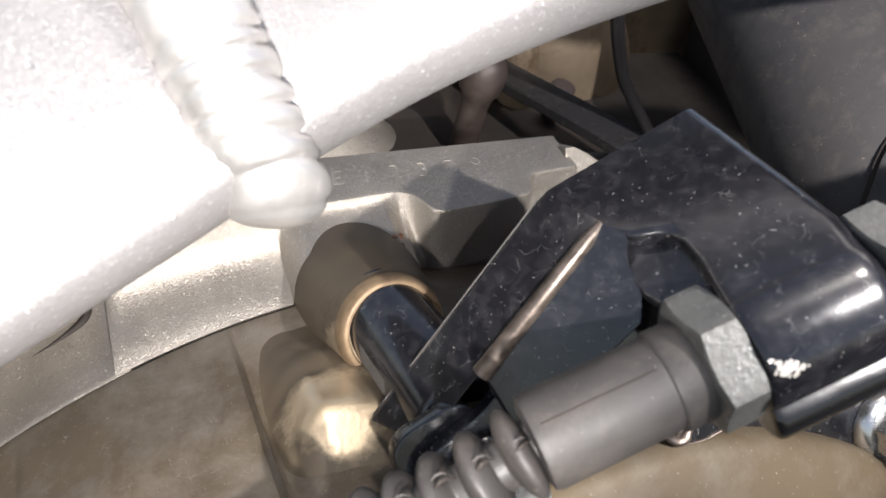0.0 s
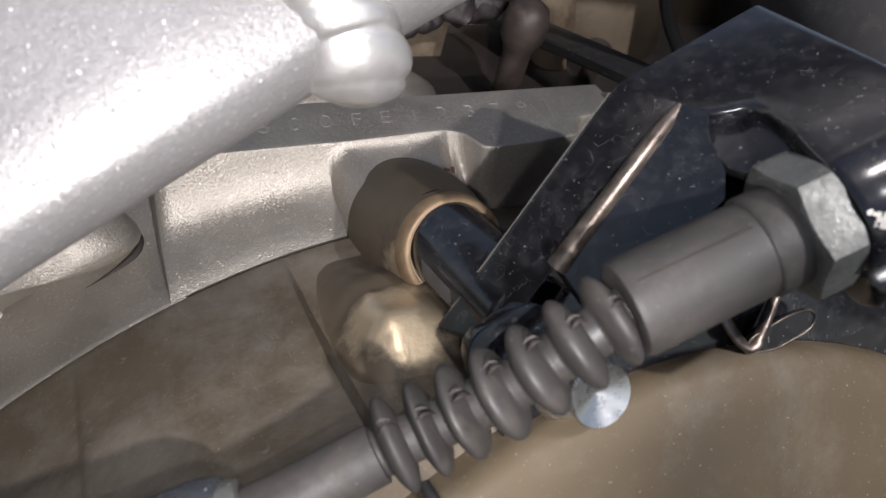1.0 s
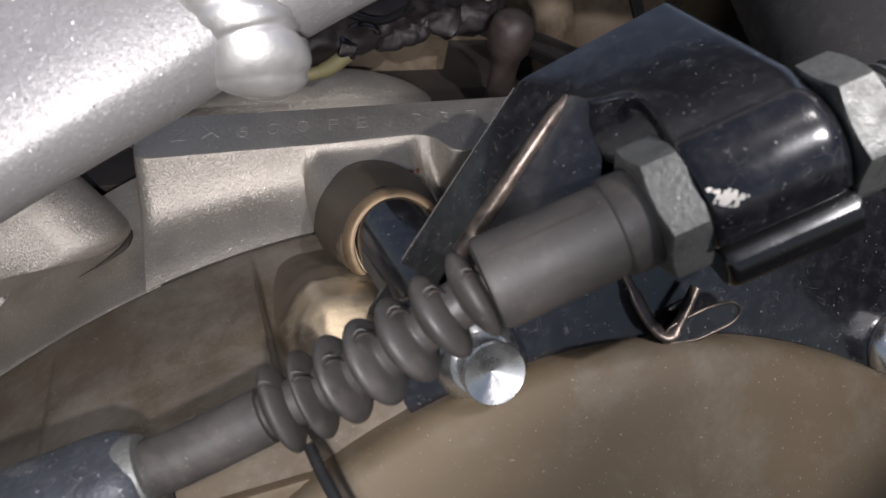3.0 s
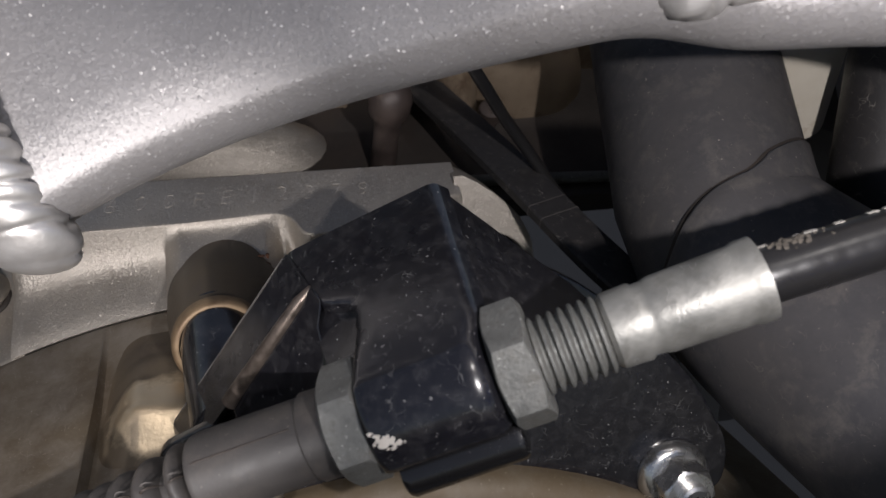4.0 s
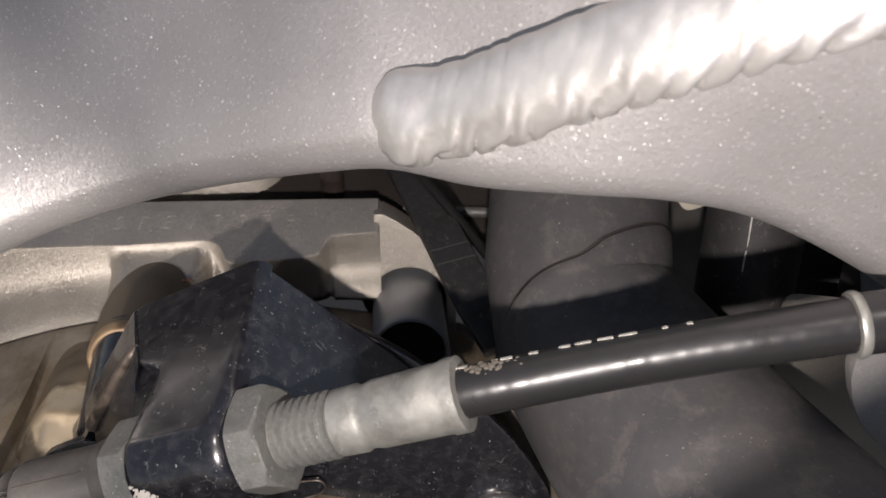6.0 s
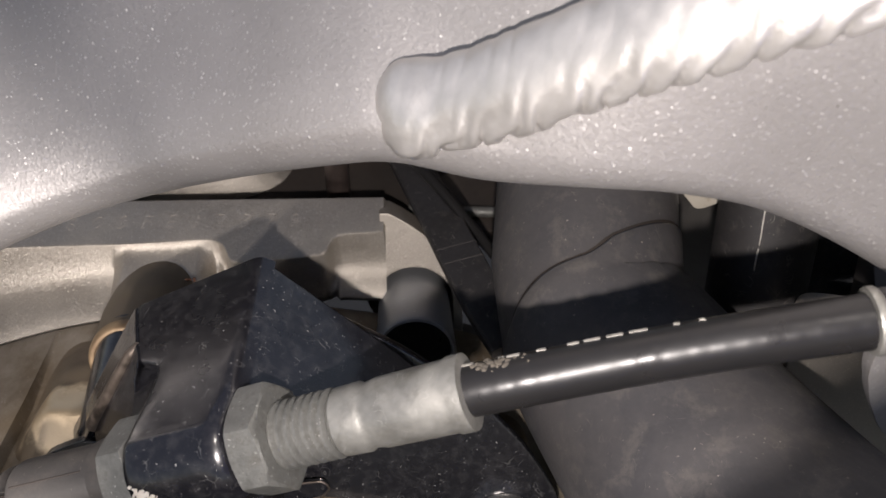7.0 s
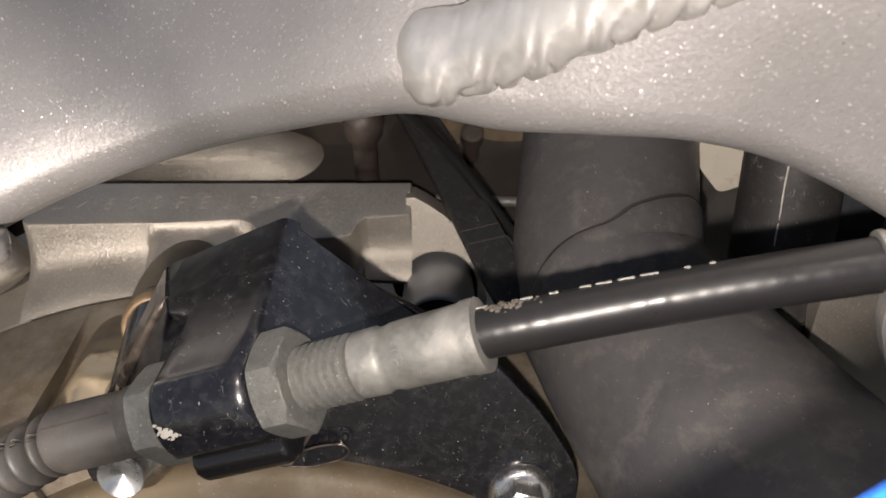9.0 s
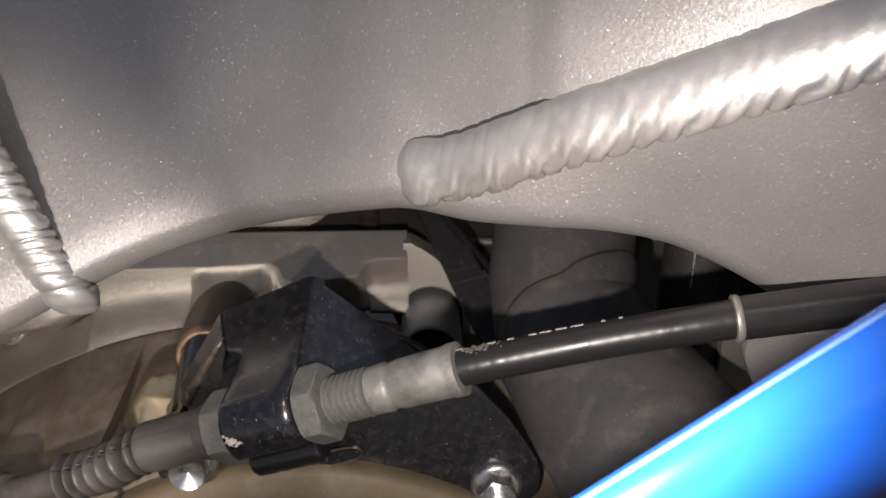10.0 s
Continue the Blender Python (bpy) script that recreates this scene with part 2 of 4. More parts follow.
BRONZE = material("bronze_cover_paint", (0.138, 0.102, 0.060), 0.55, 0.2, (0.100, 0.074, 0.046), 38, 0.35, 2800, 0.25, 0.70, dirt=(0.175, 0.148, 0.112), dirt_scale=62, dirt_cut=(0.48, 0.78), specks=(0.27, 0.235, 0.18), speck_scale=2100, speck_cut=0.70)
WALL = material("dusty_bronze_wall", (0.150, 0.118, 0.078), 0.55, 0.15, (0.100, 0.076, 0.052), 60, 0.4, 2800, 0.25, 0.7, dirt=(0.21, 0.182, 0.148), dirt_scale=48, dirt_cut=(0.47, 0.68), specks=(0.34, 0.30, 0.25), speck_scale=2600, speck_cut=0.71, lint=(0.24, 0.21, 0.18))
WORN = material("worn_bronze_casting", (0.140, 0.110, 0.072), 0.5, 0.15, (0.095, 0.072, 0.05), 90, 0.45, 1300, 0.4, 0.62, dirt=(0.06, 0.043, 0.03), dirt_scale=120, dirt_cut=(0.55, 0.72), wear=(0.56, 0.45, 0.31))
GOLD = material("worn_bare_rim", (0.36, 0.26, 0.155), 0.45, 0.45, (0.14, 0.09, 0.055), 260, 0.35, 2500, 0.4, 0.65)
FRAME = material("silver_flake_paint", (0.35, 0.336, 0.330), 0.46, 0.5, (0.32, 0.306, 0.298), 40, 0.7, 1300, 0.5, 0.54, flakes=3500.0, sparkle=0.13, relief=0.00017)
# The spar's own paint, made paler for the strong light on the beads.
WELD = material("lit_weld_paint", (0.74, 0.715, 0.685), 0.31, 0.75, (0.62, 0.595, 0.565), 200, 0.6, 1500, 0.3, 0.43)
# The dust tone is raised a little to include glare haze.
BLACK = material("black_gloss_paint", (0.0062, 0.0062, 0.0084), 0.12, 0.0, (0.0095, 0.0093, 0.0115), 90, 0.5, 1300, 0.10, 0.30, coat=0.5, specular=0.5, specks=(0.21, 0.205, 0.20), speck_scale=1900, speck_cut=0.70, dirt=(0.040, 0.039, 0.041), dirt_scale=460, dirt_cut=(0.47, 0.86), lint=(0.085, 0.083, 0.082))
CLAMP = material("thick_black_gloss", (0.005, 0.005, 0.006), 0.2, 0.0, (0.008, 0.0075, 0.0075), 120, 0.5, 700, 0.14, 0.3, coat=0.3, specular=0.55, specks=(0.12, 0.115, 0.11), speck_scale=3600, speck_cut=0.72)
# Pale edge tone; on the fold rib it also stands for a highlight.
FOLD = material("worn_edge_and_highlight", (0.26, 0.21, 0.175), 0.28, 0.75, (0.07, 0.057, 0.048), 320, 0.6, 1800, 0.3, 0.42)
# Dusty tone, also used for light caught by black edges and flats.
PALE_ON_BLACK = material("dust_and_light_on_black", (0.11, 0.098, 0.09), 0.6, 0.0, (0.06, 0.055, 0.052), 200, 0.5, 2400, 0.3)
BARE = material("chipped_bare_steel", (0.72, 0.68, 0.62), 0.4, 0.4, (0.55, 0.50, 0.44), 300, 0.5, 2500, 0.3)
RUBBER = material("grey_boot_rubber", (0.050, 0.0445, 0.041), 0.46, 0.0, (0.034, 0.031, 0.029), 110, 0.5, 1500, 0.25, 0.68, dirt=(0.085, 0.072, 0.061), dirt_scale=95, dirt_cut=(0.48, 0.74), specks=(0.12, 0.105, 0.09), speck_scale=1900, speck_cut=0.70, relief=0.0002)
ZINC = material("dull_zinc_steel", (0.195, 0.196, 0.184), 0.40, 0.4, (0.12, 0.12, 0.112), 420, 0.5, 1500, 0.5, 0.62, dirt=(0.09, 0.085, 0.075), dirt_scale=420, dirt_cut=(0.5, 0.72), specks=(0.36, 0.36, 0.34), speck_scale=1900, speck_cut=0.68, relief=0.0002)
FERRULE = material("tarnished_ferrule", (0.36, 0.352, 0.325), 0.36, 0.6, (0.225, 0.222, 0.205), 170, 0.5, 1300, 0.4, 0.58, dirt=(0.17, 0.163, 0.145), dirt_scale=150, dirt_cut=(0.5, 0.72), lint=(0.42, 0.41, 0.38))
CHROME = material("bright_bolt_plating", (0.72, 0.72, 0.71), 0.2, 0.95, (0.55, 0.54, 0.52), 250, 0.5, 1800, 0.15, 0.34)
CASING = material("black_cable_casing", (0.010, 0.010, 0.011), 0.26, 0.0, (0.018, 0.017, 0.017), 120, 0.5, 700, 0.16, 0.42, dirt=(0.05, 0.044, 0.036), dirt_scale=130, dirt_cut=(0.62, 0.8), specular=0.4)
HOSE = material("dusty_hose_rubber", (0.035, 0.0345, 0.039), 0.42, 0.0, (0.072, 0.067, 0.067), 70, 0.75, 1300, 0.4, 0.72, dirt=(0.140, 0.125, 0.110), dirt_scale=150, dirt_cut=(0.52, 0.84), specks=(0.26, 0.23, 0.20), speck_scale=1300, speck_cut=0.725, lint=(0.13, 0.118, 0.105))
BLACK_RUBBER = material("black_strap_rubber", (0.013, 0.0125, 0.0135), 0.5, 0.0, (0.028, 0.0255, 0.025), 140, 0.5, 1300, 0.3, 0.7, dirt=(0.085, 0.073, 0.064), dirt_scale=150, dirt_cut=(0.55, 0.82), specks=(0.16, 0.14, 0.12), speck_scale=1400, speck_cut=0.73, lint=(0.17, 0.155, 0.14))
MUD = material("dried_mud", (0.135, 0.117, 0.095), 0.85, 0.0, (0.06, 0.052, 0.043), 500, 0.5, 2500, 0.4)
MARK = material("white_print", (0.48, 0.46, 0.42), 0.6, 0.0, (0.33, 0.31, 0.28), 700, 0.5, 1500, 0.1)
ARM = material("blue_grey_cast_arm", (0.062, 0.067, 0.077), 0.45, 0.3, (0.04, 0.043, 0.05), 150, 0.5, 1300, 0.6, 0.6, specks=(0.20, 0.20, 0.205), speck_scale=1500, speck_cut=0.66, dirt=(0.11, 0.108, 0.105), dirt_scale=200, dirt_cut=(0.52, 0.72), lint=(0.22, 0.22, 0.225), relief=0.0003)
BLUE = material("blue_fairing_paint", (0.012, 0.135, 0.70), 0.20, 0.0, (0.010, 0.115, 0.62), 20, 0.6, 600, 0.01, 0.25, coat=0.8)
PALE_BLUE = material("pale_blue_edge", (0.10, 0.30, 0.75), 0.4, 0.0, (0.30, 0.46, 0.8), 60, 0.5, 900, 0.05)
# Near-black fill; in the slit, gaps and nicks it paints their shade.
DARK_FILL = material("dark_fill_and_gap_shade", (0.022, 0.019, 0.017), 0.6, 0.1, (0.04, 0.03, 0.024), 70, 0.5, 900, 0.4)
PLASTIC = material("yellow_plastic", (0.24, 0.215, 0.10), 0.5, 0.0, (0.15, 0.13, 0.07), 180, 0.5)
STUD = material("grimy_stud", (0.075, 0.056, 0.048), 0.5, 0.2, (0.04, 0.03, 0.027), 150, 0.5, 1500, 0.4, 0.65, dirt=(0.11, 0.085, 0.068), dirt_scale=160, dirt_cut=(0.55, 0.75))
PURPLE = material("crumpled_loom_tape", (0.014, 0.011, 0.0125), 0.45, 0.0, (0.026, 0.019, 0.019), 160, 0.5, 900, 0.6, 0.7, dirt=(0.06, 0.047, 0.042), dirt_scale=170, dirt_cut=(0.58, 0.8))
PALE = material("pale_painted_metal", (0.60, 0.56, 0.48), 0.5, 0.1, (0.5, 0.45, 0.37), 80, 0.5, 1500, 0.15, dirt=(0.3, 0.22, 0.14), dirt_scale=120, dirt_cut=(0.6, 0.75))
ASPHALT = material("asphalt", (0.05, 0.05, 0.05), 0.85, 0.0, (0.035, 0.035, 0.035), 30, 0.5, 400, 0.6)

STEEL = material("smooth_grey_steel", (0.34, 0.35, 0.365), 0.34, 0.3, (0.27, 0.28, 0.295), 90, 0.5, 2600, 0.12, 0.44, lint=(0.45, 0.45, 0.44))

# ---- ground under the motorcycle ----
gm = bpy.data.meshes.new("ground")
gm.from_pydata([(-0.9, -0.9, 0), (0.9, -0.9, 0), (0.9, 0.9, 0), (-0.9, 0.9, 0)], [], [(0, 1, 2, 3)])
gm.materials.append(ASPHALT)
tagged(new("ground", gm), "grey asphalt ground far below the engine", "ground", kind="structure")


# ---- crankcase ----
def seam_u(x):
    return -19.5 - (x + 45) ** 2 / (250 if x < -45 else 420)


crank = thing("engine_crankcase", (-45, 20, -40), "sand-cast aluminium upper crankcase with a stamped number pad", "engine")
NPAD = 19.5


def pad_front(x):
    return float(np.interp(x, [-90, -70, -56, -41, -38.6, -37, -35.8, -34.9, -34.2, -33.2, -31.5, -27, -19, -14.2, -13.2, -12.4, -11.6, -10, 1], [-14.2, -13.8, -13.6, -12.7, -12.8, -13.4, -14.6, -16.4, -18.2, -19.1, -19.4, -19.2, -18.4, -17.7, -17.2, -15.6, -13.2, -11.8, -10.9]))


loops = []
for x in [-90.0, -89.9, -89.7, -89.4] + [-89 + i * 0.5 for i in range(0, 179)] + [0.4]:
    end = 0.8 if x == 0.4 else 0.0
    turn = 2.6 - math.sqrt(max(0.0, 2.6**2 - max(0.0, -87.4 - x) ** 2))
    yf = pad_front(x) + turn
    end = max(end, 0.35 * turn)
    u = seam_u(x)
    arch = 11.3**2 - (x + 49.6) ** 2
    if arch > 0:
        u = max(u, -20.3 + math.sqrt(arch))
    b = P(x, u, NPAD)
    block = float(np.interp(x, [-37.5, -34, -13.5, -10.5], [0, 1, 1, 0.55]))
    yb, zb = b.y + (yf - 1.4 - b.y) * block, min(b.z, -1.6) * (1 - block) - 13.0 * block
    prof = [(16, -26), (0.9 - end, -26), (0.9 - end, -1.2), (0.7 - end, 0.2 - end), (-0.2, 0.95 - end), (yf + 0.9, 1.0 - end), (yf + 0.25, 0.8 - end), (yf, 0.2 - end)]
    foot_y = yb - yf
    face = [(yf + foot_y * a, zb * b) for a, b in ((0.06, 0.25), (0.14, 0.45), (0.21, 0.58), (0.29, 0.67), (0.39, 0.74), (0.52, 0.795), (0.66, 0.84), (0.8, 0.885), (0.91, 0.935), (1.0, 1.0))]
    face += [(yb + 1.5, zb - 3), (16, -30)]
    loops.append([Vector((x, y, z)) for y, z in prof + face])
pad = part("number_pad", rings(bmesh.new(), loops), CAST, crank, "cast pad with a flat stamped top face", 50)

RUST = material("rust_stain", (0.12, 0.05, 0.025), 0.8, 0.0, (0.06, 0.025, 0.015), 400, 0.5, 2500, 0.5)
rust = bmesh.new()
for i in range(9):
    lump(P(-42.2 + random.uniform(-1.2, 1.4), -11.6 + random.uniform(-2.2, 0.6), 19.6 + random.uniform(-0.6, 0.6)), (random.uniform(0.2, 0.5), random.uniform(0.2, 0.45), random.uniform(0.15, 0.4)), 0.3, i, 2, rust)
part("rust_spot", rust, RUST, crank, "small rusty spots", 60)

# flange along the cover's seam, to the left of the pad
rows = []
for i in range(40):
    x = -150 + i * 1.6
    u = seam_u(x)
    rows.append([P(x, u + 16 - 2 * math.sin(i * 0.12), -3), P(x, u + 9, 4), P(x, u + 4.5, 9), P(x, u + 1.6, 14), P(x, u + 0.3, NPAD - 1.2), P(x, u - 0.5, NPAD - 0.1)])
part("seam_flange", sheet(rows, 6, lambda p: -RISE), CAST, crank, "curved flange meeting the clutch cover", 60)
edge = round_outline([P(-103, -5, 0), P(-97, -12, 0), P(-91.5, -19.0, 0), P(-96, -22.5, 0), P(-104, -23.5, 0), P(-112, -27, 0), P(-130, -36, 0), P(-160, -50, 0), P(-160, -2, 0)], 4.5, 6)
heart = P(-135, -25, 0)
loops = [[p + NORM * 2 for p in edge]]
for k in range(0, 91, 10):
    pull = 11 * (1 - math.cos(radians(k)))
    loops.append([p + (heart - p).normalized() * pull + NORM * (4.5 + 9 * math.sin(radians(k))) for p in edge])
part("casting_bulge", rings(bmesh.new(), loops), CAST, crank, "rounded cast bulge with a dark slit under it", 70)
# Near-black strip over the crease: its shade drawn as a dark part.
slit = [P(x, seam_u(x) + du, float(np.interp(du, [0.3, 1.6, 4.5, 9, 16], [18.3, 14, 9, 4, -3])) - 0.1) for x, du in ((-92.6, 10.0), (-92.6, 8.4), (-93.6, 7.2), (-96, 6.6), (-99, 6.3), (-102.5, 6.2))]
part("slit_shade", tube([Vector(p) for p in spline(slit, 4)], [0.1, 0.3, 0.45, 0.55, 0.62, 0.66, 0.7, 0.74, 0.74, 0.7, 0.66, 0.6, 0.52, 0.45, 0.38, 0.32, 0.26, 0.2, 0.15, 0.1, 0.05], 10), DARK_FILL, crank, "dark tapering strip for the shade in a casting slit", 60)
part("casting_rib", tube([(-118, 14, 4), (-96, 6, 1.0), (-86, 2, -2)], [7, 6, 5], 20), CAST, crank, "", 60)

# stepped casting to the right of the pad, with its collar
edge = [P(-1, -0.9, 7.4), P(1.2, -0.9, 7.4), P(4.2, -2.5, 7.5), P(8.1, -5.2, 7.6), P(11.4, -8.1, 7.55), P(14.2, -11.3, 7.5), P(16.9, -16.6, 7.3), P(18.6, -27.0, 6.8), P(18.6, -36, 6.2), P(16.1, -36, 6.2)]
for k in range(0, 146, 8):
    q = -23.6 + 9.3 * math.sin(radians(k))
    edge.append(P(6.8 + 9.3 * math.cos(radians(k)), q, 9.2 + q * 0.09))
right = plate(edge, 10, 0.5, None, (0, 0.88, -0.475))
part("casting_shoulder", right, CAST, crank, "grainy casting shoulder beside the pad", 40)
collar = part("collar", lathe([(0, 8.5), (20, 8.6), (31.2, 8.75), (31.9, 8.45), (32.0, 7.9), (29, 7.7), (29, 0.3)], P(6.8, -24.6, 0), NORM, 56), STEEL, crank, "smooth grey steel collar", 40)
part("collar_disc", lathe([(29.1, 7.6), (29.5, 7.6), (29.6, 0.2)], P(6.8, -24.6, 0), NORM, 32), CASING, collar, "dark disc in the end of the collar", 40)
# Dark disc behind the recess deepens its shade by colour.
part("collar_seat", lathe([(-1, 0.2), (-1, 12), (-3, 12), (-3, 0.2)], P(6.8, -23.6, 0), NORM, 32), DARK_FILL, crank, "dark backing for the shade in the recess round the collar", 40)
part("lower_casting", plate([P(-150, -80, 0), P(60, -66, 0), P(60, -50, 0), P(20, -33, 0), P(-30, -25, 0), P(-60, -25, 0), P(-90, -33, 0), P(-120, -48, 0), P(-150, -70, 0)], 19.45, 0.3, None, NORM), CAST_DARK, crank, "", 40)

# top deck behind the pad
deck = bmesh.new()
plate([(-160, 2, -14), (70, 2, -14), (70, 75, -8), (-160, 75, -8)], 6, 0.8, deck, (0, 0, -1))
part("top_deck", deck, DARK_FILL, crank, "dark deck behind the pad", 40)
part("deck_bulge", tube(spline([(-120, 26, -20), (-80, 25, -17), (-52, 24, -15.5), (-36, 25, -18), (-24, 28, -26)], 8), [10 + 2.0 * math.sin(i * 0.1) for i in range(33)], 28), CAST, crank, "rounded casting behind the pad", 60)

# stamped number
def lettering(text, size, at, right, up, mat, parent, spread, name, bold=0.0, label=""):
    r, u = Vector(right).normalized(), Vector(up).normalized()
    n = r.cross(u)
    for i, ch in enumerate(text):
        if ch == " ":
            continue
        cu = bpy.data.curves.new(name, "FONT")
        cu.body, cu.size, cu.align_x, cu.extrude, cu.offset, cu.resolution_u = ch, size, "CENTER", 0.06, bold, 3
        ob = bpy.data.objects.new(name, cu)
        scene.collection.objects.link(ob)
        me = bpy.data.meshes.new_from_object(ob)
        bpy.data.objects.remove(ob)
        bm = bmesh.new()
        bm.from_mesh(me)
        bpy.data.meshes.remove(me)
        jig = random.uniform(-0.25, 0.25)
        for v in bm.verts:
            v.co = Vector(at) + r * (v.co.x * 0.9 + v.co.y * 0.16 + i * spread) + u * (v.co.y + jig) + n * v.co.z
        part(name, bm, mat, parent, label, 0)


# Strokes lie proud and pale: the light on groove edges, as colour.
STAMP = material("lit_stamp_stroke", (0.53, 0.495, 0.45), 0.5, 0.5, (0.35, 0.32, 0.285), 420, 0.35, 2500, 0.3)
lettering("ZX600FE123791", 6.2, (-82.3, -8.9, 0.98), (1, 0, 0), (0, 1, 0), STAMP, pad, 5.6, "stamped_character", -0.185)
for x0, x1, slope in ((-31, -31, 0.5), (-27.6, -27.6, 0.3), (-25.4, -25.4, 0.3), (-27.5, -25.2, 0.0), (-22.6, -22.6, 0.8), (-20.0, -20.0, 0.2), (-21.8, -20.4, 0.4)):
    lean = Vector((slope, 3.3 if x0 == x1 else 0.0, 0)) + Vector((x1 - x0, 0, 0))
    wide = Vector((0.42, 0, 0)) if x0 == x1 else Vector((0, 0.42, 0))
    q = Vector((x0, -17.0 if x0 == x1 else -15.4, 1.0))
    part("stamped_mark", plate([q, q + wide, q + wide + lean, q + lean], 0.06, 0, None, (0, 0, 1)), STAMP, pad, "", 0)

# ---- clutch cover ----
cover = thing("clutch_cover", P(-21, -103, 20), "bronze-painted clutch cover with a domed round face", "engine cover")


def cover_u(x, n):
    u = seam_u(x) - (n - NPAD) * 0.22 - 0.1
    k = (n - NPAD) / 44
    if x > -72.4:
        u -= 4.2 * min(1.0, k * 2.2) * min(1.0, (x + 72.4) / 0.8)
    else:
        u -= 3.4 * min(1.0, k * 1.6)
    if x > -64:
        u -= 4 * k * min(1.0, (x + 64) / 12)
    if x < -104:
        u -= 0.9 * min(1.0, (-104 - x) / 1.2) * min(1.0, k * 3)
    return u


xs = sorted(set([-170, -160, -150, -140, -130, -122, -115, -110] + [-105.4, -105, -104.6, -104.2] + [-103 + i * 2.5 for i in range(12)] + [-73.2, -72.6, -72.2, -71.8, -71.4, -71] + [-70 + i * 2.5 for i in range(22)] + [-10 + i * 5 for i in range(12)]))
ns = [NPAD, NPAD + 0.6, NPAD + 2] + [24 + i * 2.5 for i in range(16)] + [63.5, 64]
rows = []
for x in xs:
    # under the number block the wall starts further in
    start = 8.0 * min(1.0, max(0.0, (x + 40) / 4))
    rows.append([P(x, cover_u(x, n) - (0.3 if n == NPAD else 0) - (1.2 if n == 64 else 0), n - start * max(0.0, 1 - (n - NPAD) / 4.6)) for n in ns])
part("cover_wall", sheet(rows, 14, lambda p: -RISE), WALL, cover, "", 40)
part("cover_dome", lathe([(8, 88), (67, 88), (69.3, 87.4), (70.8, 85.6), (72.2, 81), (74.4, 68), (76.4, 46), (77.4, 22), (77.6, 2)], P(-25.5, -121, 0), NORM, 140), BRONZE, cover, "smooth round outer face", 50)
boss_rows = []
for n, r in ((12, 11.4), (20, 11.2), (26, 10.6), (31, 9.7), (35, 8.95), (37.6, 8.5), (38.8, 8.3), (39.2, 8.0)):
    k = (n - 19.5) / 19.5
    boss_rows.append([P(-49.6 - 0.8 * k + r * math.cos(a), -20.3 - 0.4 * k + r * math.sin(a) * (1 + 0.015 * math.sin(3 * a)), n) for a in (2 * math.pi * i / 64 for i in range(64))])
shaft_boss = part("shaft_boss", rings(bmesh.new(), boss_rows), WORN, cover, "grimy bronze boss round the clutch shaft", 50)
part("boss_rim", lathe([(37.4, 8.6), (38.8, 8.45), (39.6, 8.05), (39.9, 7.6), (39.8, 7.1), (38.6, 6.7)], P(-50.4, -20.7, 0), NORM, 56), GOLD, cover, "worn bare golden rim", 50)


def smooth(a, b, v):
    t = min(1.0, max(0.0, (v - a) / (b - a)))
    return t * t * (3 - 2 * t)


def rub(ob, spots):
    """How far the paint is rubbed off, for each corner point: spots of (x, rise, out, reach)."""
    mesh, base = ob.data, root_of(ob).location
    amount = mesh.attributes.new("wear", "FLOAT", "POINT")
    for v, item in zip(mesh.vertices, amount.data):
        q = (v.co + base - BASE) * 1000
        flat = (q.x, q.dot(RISE), q.dot(NORM))
        item.value = max(math.exp(-sum(((a - c) / reach) ** 2 for a, c in zip(flat, spot))) for *spot, reach in spots)


rub(shaft_boss, ((-58.5, -23.5, 39, 4.2), (-57, -27, 40, 5.0)))
# the cast shoulder that runs from the wall up to the boss, polished by the rubber boot
loops = []
for i in range(49):
    n = 22 + i * 0.75
    along = smooth(20, 45, n) * (1 - smooth(48, 56, n))
    loop = []
    for j in range(49):
        x = -72.2 + j * 0.5
        hump = smooth(-72.4, -64.5, x)
        lift = 5.0 * min(1.0, hump) * along + 0.13 * math.sin(n * 0.95 + x * 0.2) * along * smooth(-70, -66, x) + 0.12 * noise.noise(Vector((x * 0.3, n * 0.3, 2)))
        loop.append(P(x, cover_u(x, n) - 0.55 + lift + 1.0 * along * smooth(-70, -65, x), n))
    loops.append(loop)
rub(part("cast_shoulder", sheet(loops, 4, -RISE), WORN, cover, "shoulder worn to bare golden metal", 70), ((-65, -26, 46.5, 5.4), (-59.5, -26, 46, 5.4), (-62, -28.5, 51.5, 4.0), (-55, -26, 47.5, 4.6)))
part("bolt_pad", lathe([(40, 8), (60, 8), (62.5, 7.2)], P(-47.6, -33, 0), NORM, 36), BRONZE, cover)
part("bolt_pad", lathe([(40, 8), (61, 8), (63.5, 7.2)], P(22, -42, 0), NORM, 36), BRONZE, cover)

part("cover_body", plate([P(-150, -84, 14), P(-118, -62, 14), P(-88, -47, 14), P(-45, -42, 14), P(15, -46, 14), P(58, -60, 14), P(58, -130, 14), P(-150, -130, 14)], 52, 1.0, None, NORM), BRONZE, cover, "", 40)

# clutch shaft in its boss
shaft = thing("clutch_shaft", P(-50.4, -20.7, 36), "glossy black round clutch shaft in the cover boss", "shaft")
SA = Vector((0.094, -0.983, 0.157)).normalized()
foot = P(-50.4, -20.7, 39)
part("shaft_body", lathe([(-6, 6.85), (20, 6.85), (21, 6.3)], foot + RISE * 0.35, SA, 64), BLACK, shaft, "", 40)
part("shaft_seal", lathe([(37.5, 7.2), (39.0, 7.2), (39.25, 6.6), (39.3, 0.2)], P(-50.4, -20.7, 0), NORM, 48), BLACK, shaft, "black seal in the boss", 40)
